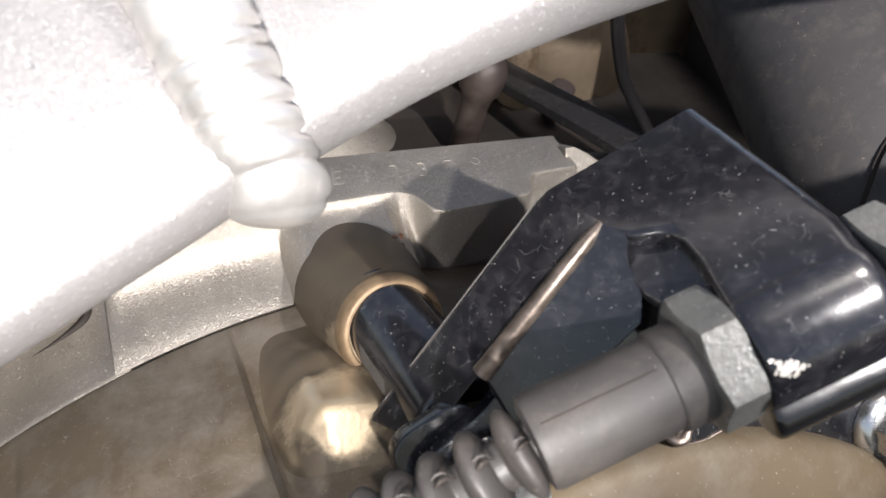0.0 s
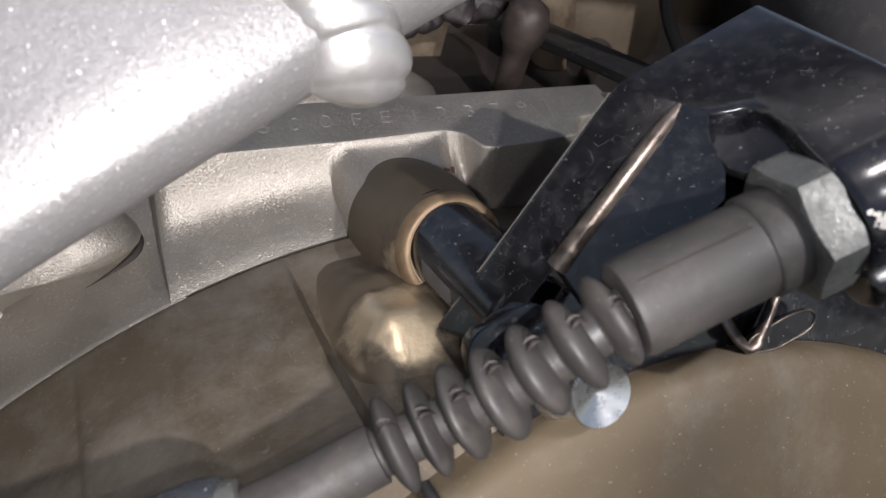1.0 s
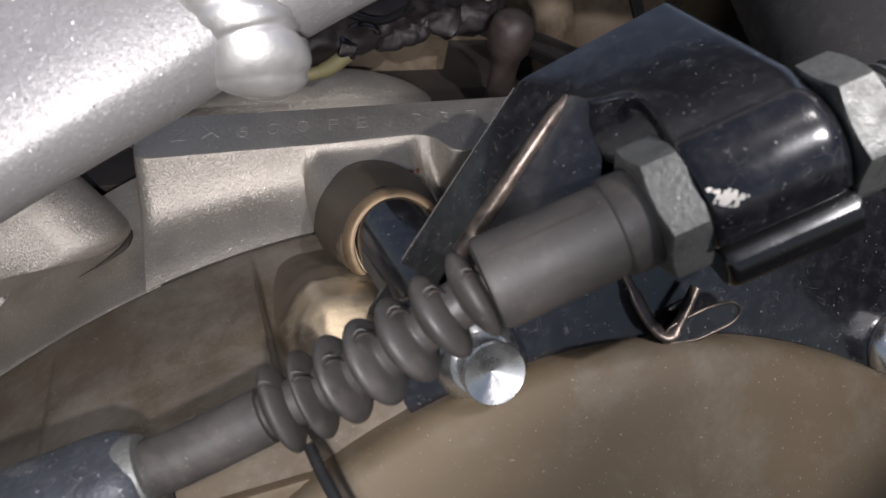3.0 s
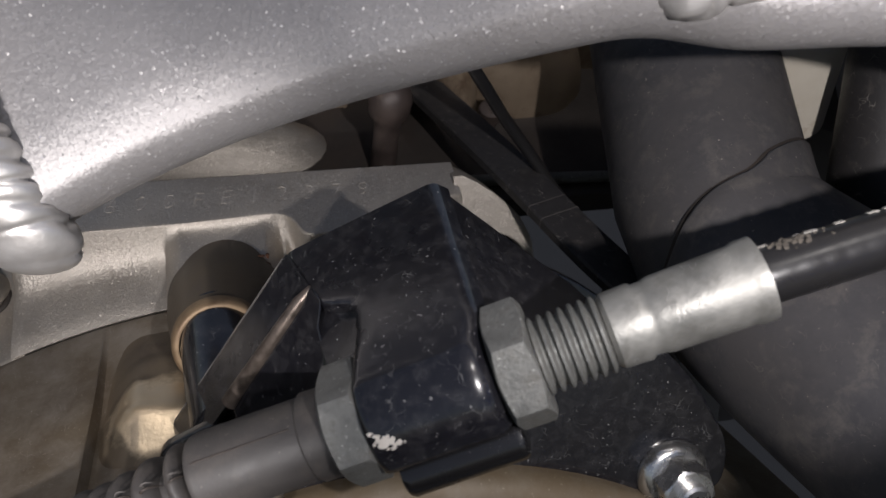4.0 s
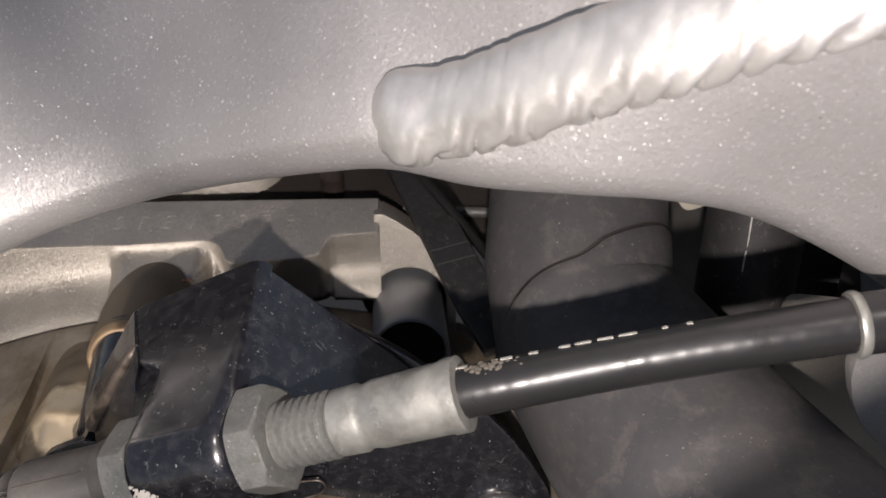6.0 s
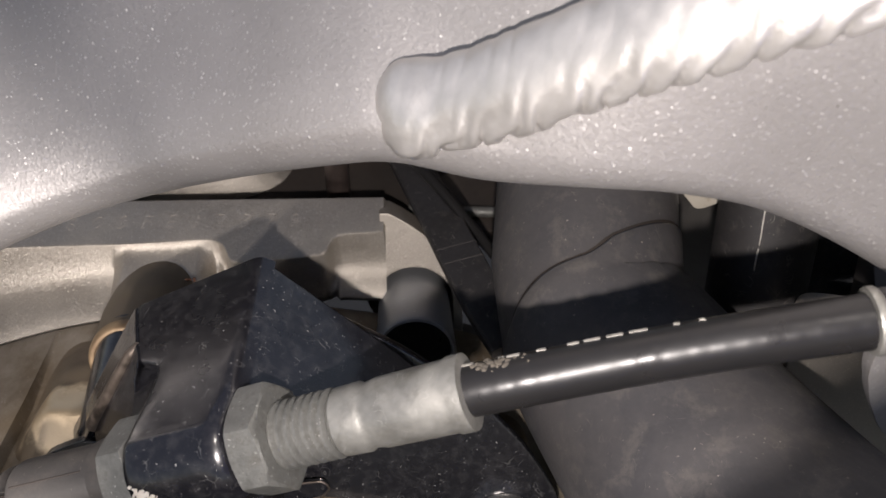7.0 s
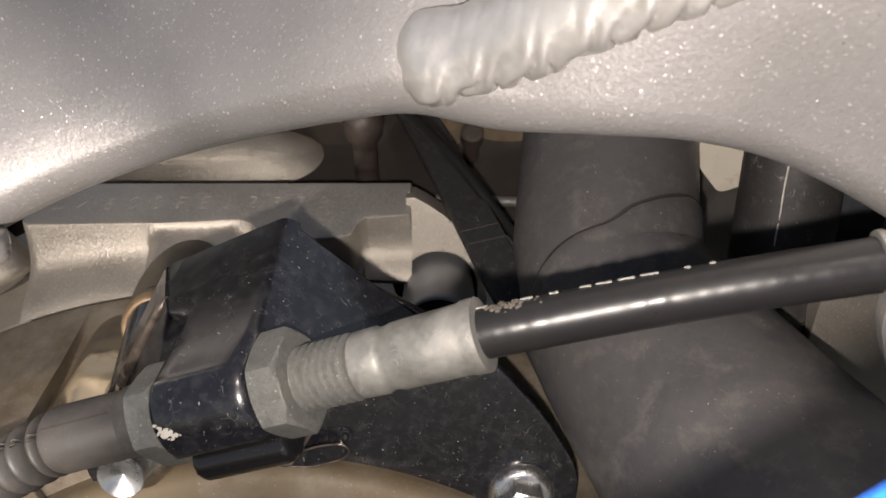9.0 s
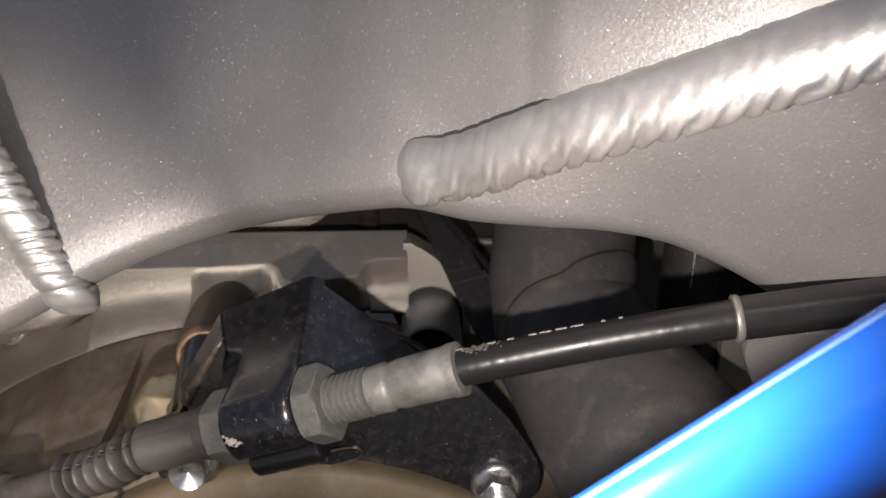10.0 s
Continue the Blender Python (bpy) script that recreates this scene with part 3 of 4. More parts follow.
fl = SA.cross(RISE).normalized()
fl = fl if fl.x < 0 else -fl
fo = foot + fl * 6.0 + RISE * 1.2
# The flat's pale tone stands for light falling on it.
part("shaft_flat", plate([fo + SA * 3, fo + SA * 3 - RISE * 2.6, fo + SA * 12 - RISE * 2.6, fo + SA * 12], 0.85, 0.2, None, fl), PALE_ON_BLACK, shaft, "flat along the shaft, painted paler for the light on it")

# ---- black cable bracket ----
bracket = thing("cable_bracket", P(-21, -33, 65), "black painted steel bracket with chipped paint holding the cable", "bracket")
AX = Vector((0.912, -0.02, 0.409)).normalized()
CEN = Vector((-26.5, -83.6, 35.0))
SIDE = AX.cross(Vector((0, 0, 1))).normalized()
TOPV = SIDE.cross(AX)
BRL = Vector((-38.9, -55.8, 33.7))


def C(s, w, h):
    """A point in the cable's frame: along it, outward, above it."""
    return CEN + AX * s + SIDE * w + TOPV * h


# flat top with a notch, and the barrel that wraps the cable
def top_h(w):
    return 7.3 + 0.125 * min(0.0, w)


def shell_left(w):
    """Left edge of the pressed shell: the rear flap, then the rounded notch, then the barrel."""
    return float(np.interp(w, [-28, -17.2, -16.2, -15.4, -14.7, -14.2, -13.7, -13.2, -12.4, -11.2, -8, -4, 0], [-12.6, -9.0, -8.4, -7.7, -6.8, -5.9, -4.9, -4.2, -3.7, -3.4, -3.5, -4.2, -4.8]))


def shell_rear(a):
    return float(np.interp(a, [-12.6, 10.0], [-27.8, -31.2]))


stations = [(v, None) for v in np.concatenate([np.linspace(0, 0.4, 12), np.linspace(0.415, 0.62, 22), np.linspace(0.65, 0.985, 14)]).tolist()]
stations += [(1.0, radians(d)) for d in range(2, 97, 5)]
stations += [(1.0, (7.5, -1.2)), (1.0, (7.0, -2.0)), (1.0, (6.0, -2.6)), (1.0, (4.0, -2.8))]
loops = []
for v, bend in stations:
    wm = -29.0 * (1 - v)
    lo, hi = shell_left(wm), 10.0 + v
    fold = radians(57) if bend is None else radians(84)
    rad = 2.3 if bend is None else 2.9
    if bend is None:
        fold += radians(27) * smooth(0.8, 1.0, v)
        rad += 0.6 * smooth(0.8, 1.0, v)
    across = [(0.0, -2.0), (0.0, -0.75), (0.15, -0.38), (0.5, -0.12), (1.1, 0.0), (3.0, 0.0)]
    start = hi - lo - rad * math.tan(fold / 2)
    across += [(start * 0.5 + 1.5, 0.0), (start - 1.2, 0.0)]
    across += [(start + rad * math.sin(fold * k / 7), -rad * (1 - math.cos(fold * k / 7))) for k in range(8)]
    end = across[-1]
    across.append((end[0] + 1.6 * math.cos(fold), end[1] - 1.6 * math.sin(fold)))
    across.append((across[-1][0] - 1.2, across[-1][1] - 0.8))
    loop = []
    for a, drop in across:
        q = lo + a
        if bend is None:
            w = shell_rear(q) * (1 - v)
            dent = 0.10 * noise.noise(Vector((q * 0.16, w * 0.16, 4)))
            loop.append(C(q, w, top_h(w) + drop + dent))
        elif isinstance(bend, tuple):
            loop.append(C(q, bend[0] + drop * 0.8, bend[1] + drop * 0.1))
        else:
            r = 7.5 + drop
            loop.append(C(q, r * math.sin(bend), 7.4 + (r - 7.5) * math.cos(bend) - 7.5 * (1 - math.cos(bend))))
    loops.append(loop)
clamp = part("bracket_shell", rings(bmesh.new(), loops), BLACK, bracket, "dusty pressed top that rolls over into a glossy barrel", 60)
part("notch_panel", plate([C(-9.8, -16.4, 3.3), C(-1.5, -15, 4.2), C(-1.5, -2, 5.2), C(-7.4, -2, 4.6), C(-9.2, -9, 2.4)], 1.2, 0.3, None, -TOPV), BLACK, bracket, "inner panel seen through the notch", 40)
lip = [C(-4.0, -6, -3.4), C(-4.0, 4.0, -3.0), C(-4.0, 6.8, -3.6), C(-4.0, 8.2, -5.2), C(-4.0, 8.0, -7.6), C(-4.0, 6, -9.2), C(-4.0, -6, -9.4)]
part("clamp_lip", plate(lip, 15.6, 1.0, None, AX), CLAMP, bracket, "rolled lower lip", 50)
part("clamp_web", plate([C(-3, -10, -3), C(-3, -2, -5), C(-3, -4, -12), C(-3, -12, -20), C(-3, -18, -14)], 13, 0.8, None, AX), BLACK, bracket, "", 40)

# legs and base plate
rib_top, rib_low = Vector((-36.5, -64.9, 36.2)), Vector((-48.4, -66.8, 15.4))
LEG = Vector((-19.4, -2.9, -33.6))
part("left_leg", plate([BRL, rib_top, rib_top + LEG * 0.95, BRL + LEG * 1.02], 2.6, 0.45, None, (0.35, 0.55, -0.75)), BLACK, bracket, "", 40)
thin = Vector((0.35, 0.55, -0.75)).normalized()
out = LEG.cross(thin).normalized()
out = out if out.y > 0 else -out
e0, e1 = BRL + LEG * 0.03 + thin * 0.3, BRL + LEG * 1.0 + thin * 0.3
# Pale strip over the black edge: dust, plus caught light as colour.
part("leg_edge", plate([e0, e1, e1 + thin * 2.1, e0 + thin * 2.1], 0.22, 0.08, None, out), PALE_ON_BLACK, bracket, "dusty leg edge, paler for the light it catches", 30)
part("fold_rib", tube([rib_top + Vector((0.2, 0.3, -0.5)), rib_top.lerp(rib_low, 0.12), rib_top.lerp(rib_low, 0.5), rib_low], [0.5, 0.95, 1.15, 1.35], 18), FOLD, bracket, "folded edge, pale from wear and a painted highlight", 60)
part("inner_web", plate([rib_top, C(-7.6, -15.6, 5.6), C(-7.9, -14.6, 4.9), C(-8.5, -13.8, 4.3), C(-8.9, -12.9, 3.8), C(-9.0, -11.2, 3.0), C(-9.3, -9.4, 2.0), C(-10.7, -7.4, 0.0), C(-27.4, -7.6, -12.4), rib_low], 1.6, 0.4, None, (0.1, 0.75, -0.5)), BLACK, bracket, "", 40)
part("leg_foot", plate(round_outline([P(-60, -26, 63.8), P(-50, -22, 63.8), P(-44, -30, 63.8), P(-46, -38, 63.8), P(-58, -38, 63.8)], 3), 2.4, 0.4, None, -NORM), BLACK, bracket, "", 40)
FR = Vector((3.3, -61.4, 27.1))
part("right_leg", plate([C(10.3, -31.0, 2.6), C(10.6, -3, 4.6), C(17, -3, 1.5), P(10, -12, 66), FR], 2.0, 0.5, None, (-0.6, 0.2, -0.6)), BLACK, bracket, "", 40)
base = [P(-58, -29, 66), P(-46, -22, 66), P(-40, 0, 66), P(-20, 8, 66), P(4, -5, 66), P(16.5, -14.5, 66), P(26, -25.5, 66), P(32.6, -37, 66), P(32, -46, 66), P(20, -47, 66), P(0, -42, 66), P(-21, -38, 66), P(-42, -40, 66), P(-57, -40, 66)]
part("base_plate", plate(round_outline(base, 4), 2.2, 0.45, None, -NORM), BLACK, bracket, "flat base bolted to the cover", 40)
tongue = round_outline([P(-21.4, -33.6, 67.6), P(-20.4, -31.4, 67.8), P(-14, -29.2, 68), P(-10, -28.9, 68), P(-8.7, -30.4, 68), P(-10.2, -32.0, 68), P(-16, -33.8, 67.8)], 1.6)
tab = part("clip_tongue", plate(tongue, 1.0, 0.3, None, NORM), BLACK, bracket, "flat rounded tongue of the retaining clip", 40)
part("tongue_edge", tube([q + NORM * 1.02 for q in tongue] + [tongue[0] + NORM * 1.02], 0.22, 8), FOLD, tab, "brown worn edge", 60)
part("wire_clip", tube(spline([P(-27, -20, 66.4), P(-25, -25, 67.0), P(-22.6, -30.4, 68.0), P(-20.4, -32.6, 68.7), P(-18.4, -30.6, 68.8), P(-15.6, -26.4, 68.2)], 6), [0.8] * 8 + [1.15] * 14 + [0.8] * 9, 14, flat=0.55), FOLD, bracket, "bent brown retaining clip", 60)
chips = bmesh.new()
spots = []
a_s, a_g = -3.4, 50.0
for i in range(46):
    a_s += random.uniform(-0.75, 0.85)
    a_g += random.uniform(-5.0, 5.2)
    if i % 12 == 11 or not (-4.2 < a_s < 1.8 and 42 < a_g < 70):
        a_s, a_g = random.choice(((-3.2, 48.0), (-2.2, 54.0), (-1.0, 57.0), (-3.0, 62.0)))
    spots.append((a_s, a_g, random.uniform(0.14, 0.40)))
for i, (along_s, turn_g, r) in enumerate(spots):
    ang = radians(turn_g)
    nrm = (SIDE * math.sin(ang) + TOPV * math.cos(ang)).normalized()
    q, tx = CEN + AX * along_s + nrm * 7.5 - TOPV * 0.1, nrm.cross(AX)
    plate([q + AX * (math.cos(a) * r * random.uniform(0.6, 1.2)) + tx * (math.sin(a) * r * random.uniform(0.5, 1.1)) for a in (k * math.pi / 5 for k in range(10))], 0.04 + 0.0015 * i, 0, chips, nrm)
part("paint_chip", chips, BARE, clamp, "bare metal where paint flaked off", 0)

# ---- clutch cable ----
cable = thing("clutch_cable", CEN, "clutch cable with ribbed rubber boot, lock nuts and black casing", "cable")
part("lock_nut", hexnut(CEN - AX * 9.3, AX, 13.4, 4.9, 0.35), ZINC, cable, "dull zinc hexagon nut", 30)
part("lock_nut", hexnut(CEN + AX * 11.3, AX, 13.8, 4.9, 0.2), ZINC, cable, "dull zinc hexagon nut", 30)
thread = []
d = 16.0
while d < 24.0:
    thread += [(d, 4.05), (d + 0.35, 4.7), (d + 0.65, 4.7), (d + 1.0, 4.05)]
    d += 1.25
part("threaded_adjuster", lathe([(-8, 4.0)] + thread, CEN, AX, 36), ZINC, cable, "coarse zinc thread", 60)
part("ferrule", lathe([(24.6, 4.0), (25.2, 4.55), (28.5, 4.65), (29.0, 4.3), (30, 4.35), (31, 4.6), (40.6, 4.75), (41.2, 5.0), (43.0, 5.0), (43.2, 3.4)], CEN, AX, 48), FERRULE, cable, "crimped tarnished metal ferrule", 40)
END = CEN + AX * 43
run = spline([END - AX * 2, END + AX * 2, (36, -84.0, 59.5), (59, -84.6, 66.2), (90, -85, 72.5), (135, -85, 78)], 12)
fine_run = [Vector(p) for p in spline([END - AX * 2, END + AX * 2, (36, -84.0, 59.5), (59, -84.6, 66.2), (90, -85, 72.5), (135, -85, 78)], 70)]
swell, walked = [], 0.0
for i, p in enumerate(fine_run):
    walked += (p - fine_run[i - 1]).length if i else 0.0
    swell.append(3.35 + 0.03 * noise.noise(Vector((walked * 0.5, 3.1, 0))) + 0.012 * noise.noise(Vector((walked * 1.3, 0, 7.7))) + 0.009 * math.sin(walked * 2 * math.pi / 2.7 + 1.5 * noise.noise(Vector((walked * 0.2, 0, 0)))))
casing = part("casing", tube(fine_run, swell, 32), CASING, cable, "black plastic casing with worn print", 60)
part("casing_band", lathe([(-0.7, 3.5), (-0.55, 4.0), (-0.2, 4.15), (0.3, 4.1), (0.6, 3.9), (0.7, 3.5)], (59, -84.6, 66.2), (0.98, -0.02, 0.2), 36), FERRULE, cable, "thin pale band", 40)
part("casing_sleeve", tube([Vector(p) for p in spline([(59.5, -84.6, 66.3), (90, -85, 72.5), (135, -85, 78)], 8)], 3.75, 32), CASING, cable, "thicker outer sleeve", 60)
marks = bmesh.new()
mk = [Vector(p) for p in run]
for i, (s, ln) in enumerate([(0.9, 2.2), (5.5, 0.8), (7.0, 1.6), (10.5, 1.2), (14.5, 1.4), (16.8, 2.0), (19.6, 2.0), (22.4, 2.2), (27, 0.7), (30, 0.7)]):
    tot, j = s + 1.5, 0
    while j < len(mk) - 2 and tot > (mk[j + 1] - mk[j]).length:
        tot -= (mk[j + 1] - mk[j]).length
        j += 1
    dr = (mk[j + 1] - mk[j]).normalized()
    q = mk[j] + dr * tot
    up = (Vector((0, 0.62, 0.78)) - dr * dr.dot(Vector((0, 0.62, 0.78)))).normalized()
    sd = dr.cross(up)
    tip = q + up * 3.38
    plate([tip - dr * ln / 2 - sd * 0.34, tip + dr * ln / 2 - sd * 0.28, tip + dr * ln / 2 + sd * 0.36 - up * 0.05, tip - dr * ln / 2 + sd * 0.3], 0.1, 0, marks, up)
mud = bmesh.new()
for i in range(44):
    j = min(104, max(66, int(random.gauss(80, 7))))
    dr = (fine_run[j + 5] - fine_run[j]).normalized()
    up = (Vector((0, 0.25, 0.97)) - dr * dr.dot(Vector((0, 0.25, 0.97)))).normalized()
    turn_k = random.gauss(-0.15, 0.16)
    nrm = up * math.cos(turn_k) + dr.cross(up) * math.sin(turn_k)
    z = random.uniform(0.15, 0.5)
    lump(fine_run[j] + nrm * 3.3, (z, z * 0.8, 0.16), 0.45, i, 2, mud)
part("dried_mud", mud, MUD, casing, "pale dried mud stuck to the casing", 40)
part("printed_marks", marks, MARK, casing, "worn white print", 0)

# boot: collar, smooth sleeve, bellows and tail
boot = [(-8.9, 4.6), (-9.1, 5.5), (-12.4, 5.55), (-12.8, 5.1), (-13.4, 5.15), (-26.4, 5.3), (-27.2, 5.05), (-27.5, 4.0)]
sleeve = part("boot_sleeve", lathe(boot[::-1], CEN, AX, 44), RUBBER, cable, "smooth grey rubber sleeve", 50)
SEAM = (TOPV * math.cos(radians(14)) + SIDE * math.sin(radians(14)))
part("mould_seam", tube([CEN - AX * 13.6 + SEAM * 5.12, CEN - AX * 26.2 + SEAM * 5.27], 0.13, 8), DARK_FILL, sleeve, "dark mould seam line", 60)
bell, rad = [], []
for i in range(400):
    d = 26.5 + i * 0.14
    k = min(1.0, max(0.0, (d - 29) / 20))
    k = k * k * (3 - 2 * k) * (1 - 0.25 * max(0.0, (d - 55) / 20))
    sag = smooth(24, 42, d) + 0.25 * smooth(50, 66, d)
    bell.append(CEN - AX * d + Vector((0, 2.8 * k, -4.8 * k)) + Vector((0.05, -1.25, -1.65)) * sag)
    if d < 27.0 + 7 * 3.75:
        ph = ((d - 27.0) / 3.75) % 1.0
        rad.append(2.75 + (2.4 + 0.012 * (d - 26.5)) * math.sin(math.pi * min(1.0, max(0.0, (ph - 0.14) / 0.72))) ** 0.72)
    else:
        rad.append(3.35)
bellows = part("bellows", tube(bell, rad, 40), RUBBER, cable, "ribbed grey rubber bellows", 70)
for k in range(7):
    mid = int((27.0 + (k + 0.5) * 3.75 - 26.5) / 0.14)
    turn_k = radians(14 + random.uniform(-9, 9))
    way_k = TOPV * math.cos(turn_k) + SIDE * math.sin(turn_k)
    nick = [Vector(bell[m]) + way_k * (rad[m] + 0.04) + SIDE * (0.14 * (m - mid) / 4) for m in range(mid - 9, mid + 10, 3)]
    part("mould_nick", tube(nick, [0.05, 0.12, 0.17, 0.2, 0.17, 0.1, 0.05], 8), DARK_FILL, bellows, "small dark nick in the rib", 60)
    scuff = [Vector(bell[m]) + (way_k - SIDE * 0.16).normalized() * (rad[m] + 0.01) for m in range(mid - 5, mid + 8, 3)]
    part("scuff", tube(scuff, [0.04, 0.1, 0.13, 0.1, 0.04], 8), PALE_ON_BLACK, bellows, "pale torn edge of the nick", 60)

part("dark_rod", tube(spline([(-70.8, -84.1, 3.9), (-70.0, -87.6, 3.3), (-69.0, -91.5, 2.9), (-66.5, -101, 1.0)], 6), 0.75, 12), CASING, cable, "thin dark rod under the boot", 60)

arm = thing("clutch_release_arm", P(-100, -42, 60), "blue-grey cast clutch release arm at the cable end", "lever")
a0 = Vector(bell[int((68.5 - 26.5) / 0.14)])
way = (Vector(bell[-1]) - Vector(bell[-60])).normalized()
sd = way.cross(TOPV).normalized()
tp = sd.cross(way)
loops = []
for d, k in ((-0.3, 0.62), (0.2, 0.76), (1.0, 0.87), (2.2, 0.95), (4.0, 0.99), (6.5, 1.0), (14, 1.02), (28, 1.05), (46, 1.08)):
    loop = []
    for i in range(48):
        a = 2 * math.pi * i / 48
        cx, cy = math.cos(a), math.sin(a)
        f = (abs(cx) ** 3.2 + abs(cy) ** 3.2) ** (-1 / 3.2)
        q = a0 + way * d + sd * (6.1 * k * f * cx) + tp * (7.2 * k * f * cy - 1.7)
        loop.append(q + noise.noise_vector(q * 0.12) * 0.35)
    loops.append(loop)
part("arm_socket", rings(bmesh.new(), loops), ARM, arm, "", 60)
part("arm_lever", plate([a0 + way * 14 - tp * 8 + sd * 2, a0 + way * 40 - tp * 8 + sd * 2, a0 + way * 44 - tp * 30 + sd * 2, a0 + way * 22 - tp * 30 + sd * 2], 5, 1.0, None, sd), ARM, arm)
part("arm_rim", lathe([(-0.5, 3.3), (-0.4, 4.4), (0.5, 4.8), (2.0, 4.8)], a0, way, 32), ZINC, arm, "worn pale rim", 40)


# ---- bolts ----
def flange_bolt(at, axis, flats, flange, height, cone, label, turn=0.2):
    at = Vector(at)
    ob = thing("flange_bolt", at, label, "bolt", "cover bolts")
    a = Vector(axis).normalized()
    part("flange", lathe([(0, flange * 0.5), (0.9, flange * 0.5), (1.8, flange * 0.44), (2.6, flange * 0.36)], at, a, 40), CHROME, ob, "", 40)
    if cone:
        r = flats * 0.5
        part("head", lathe([(1.6, r * 0.9), (height + 1.2, r * 0.95), (height + 1.9, r), (height + 2.2, r * 0.95), (height + 2.1, r * 0.88), (height + 0.9, 0.1)], at, a, 48), CHROME, ob, "round head with a conical dish", 40)
    else:
        head = part("head", hexnut(at + a * 2.0, a, flats, height, turn), CHROME, ob, "", 30)
        part("tip", lathe([(height + 1.9, 2.6), (height + 3.6, 2.6), (height + 3.9, 2.0), (height + 3.4, 0.4)], at, a, 28), CHROME, head, "", 40)
    return ob


flange_bolt(P(-47.6, -32.0, 67), NORM, 8.2, 11.6, 5.4, True, "shiny plated flange bolt with a dished head on the bracket")
flange_bolt(P(22, -41.0, 66.1), NORM, 8.2, 12.4, 5.0, False, "shiny plated flange bolt holding the bracket base")
flange_bolt(P(-112, -48, 25), NORM, 8.2, 12.4, 5.0, True, "plated flange bolt on the clutch cover rim")
flange_bolt(P(-118.6, -28.3, 0.3), NORM, 7.0, 10.5, 3.5, False, "small plated bolt in the crankcase side")

# ---- hoses ----
hose = thing("coolant_hose", (36, -42, 22), "thick dusty black rubber coolant hose with a lapped joint", "hose")
up_way = Vector((0.26, 2.0, 0.7)).normalized()
joint = Vector((38.95, -39.0, 20.3))
low = [Vector(p) for p in spline([joint - up_way * 0.01, joint - up_way * 8.4 + Vector((1.0, 0, 0)), (43.6, -58.0, 16.0), (50.8, -76.0, 17.5), (59.2, -97.5, 21.2), (68.3, -119.8, 26)], 16)]
arcs = [0.0]
for p, q in zip(low, low[1:]):
    arcs.append(arcs[-1] + (q - p).length)


def hose_at(s):
    """Centre and upward direction of the hose, s along it from the joint; downward is minus."""
    if s >= 0:
        return joint + up_way * s, up_way
    k = min(len(low) - 2, max(0, int(np.searchsorted(arcs, -s)) - 1))
    f = (-s - arcs[k]) / (arcs[k + 1] - arcs[k])
    da = (low[max(k - 1, 0)] - low[min(k + 1, len(low) - 1)]).normalized()
    db = (low[k] - low[min(k + 2, len(low) - 1)]).normalized()
    return low[k].lerp(low[k + 1], f), da.lerp(db, f).normalized()


def hose_ring(s_of, r_of, seg=72):
    loop = []
    for i in range(seg):
        k = 2 * math.pi * i / seg
        s = s_of(k)
        c, d = hose_at(s)
        x = (Vector((1, 0, 0)) - d * d.x).normalized()
        loop.append(c + (x * math.cos(k) + d.cross(x) * math.sin(k)) * r_of(s))
    return loop


def cut_line(k):
    s = -5.2 + 11.3 * math.cos(k) - 4.1 * math.sin(k)
    return s if s > -3.0 else -3.0 + (s + 3.0) * 0.6


def hose_r(s):
    return float(np.interp(-s, [-20, 0, 9, 22, 44, 69, 94], [18.2, 18.4, 19.0, 20.2, 21.5, 23.0, 24.4]))


LOW = arcs[-1] - 1.0
loops = [hose_ring(cut_line, lambda s: hose_r(s) - 1.6), hose_ring(cut_line, lambda s: hose_r(s) - 0.3), hose_ring(lambda k: cut_line(k) - 0.4, hose_r)]
for j in range(1, 41):
    loops.append(hose_ring(lambda k: cut_line(k) - 0.4 - (cut_line(k) + LOW) * j / 40, hose_r))
elbow = part("hose_elbow", rings(bmesh.new(), loops), HOSE, hose, "lower length with a slanted cut end", 60)
# Thin black ring: the shadow in the lap's gap, put in as colour.
part("joint_shade", rings(bmesh.new(), [hose_ring(lambda k: cut_line(k) + 0.1, lambda s: 17.0), hose_ring(lambda k: cut_line(k) + 0.1, lambda s: 17.92), hose_ring(lambda k: cut_line(k) + 0.6, lambda s: 17.86), hose_ring(lambda k: cut_line(k) + 0.6, lambda s: 17.0)]), DARK_FILL, elbow, "dark ring for the shade in the gap at the cut end", 60)
loops = [hose_ring(lambda k: -26.0 + 0.0 * k, lambda s: 17.1)] + [hose_ring(lambda k: e, lambda s: 17.7) for e in (-25, -10, 0, 10, 20, 40, 60)]
part("hose_sleeve", rings(bmesh.new(), loops), HOSE, hose, "upper length with dusty streaks", 60)

hose2 = thing("breather_hose", (68, -34, 30), "black rubber hose with a painted white line", "hose")
HOSE_AT, HOSE_WAY = Vector((72.6, -33.5, 36)), Vector((0.03, 0.45, 0.89)).normalized()
hose_wall = part("hose_wall", tube([HOSE_AT + HOSE_WAY * k for k in (45, 35, 25, 15, 10, 5, 0, -5, -10, -15, -25, -40, -60)], 9.2, 40, up=(1, 0, 0)), BLACK_RUBBER, hose2, "", 60)


def on_hose(x, along):
    """A point on the camera's side of the breather hose: x across it, and a length along it."""
    side = (Vector((1, 0, 0)) - HOSE_WAY * HOSE_WAY.x).normalized()
    front = side.cross(HOSE_WAY)
    front = front if front.y < 0 else -front
    return HOSE_AT + HOSE_WAY * along + side * x + front * math.sqrt(9.2 ** 2 - x * x)


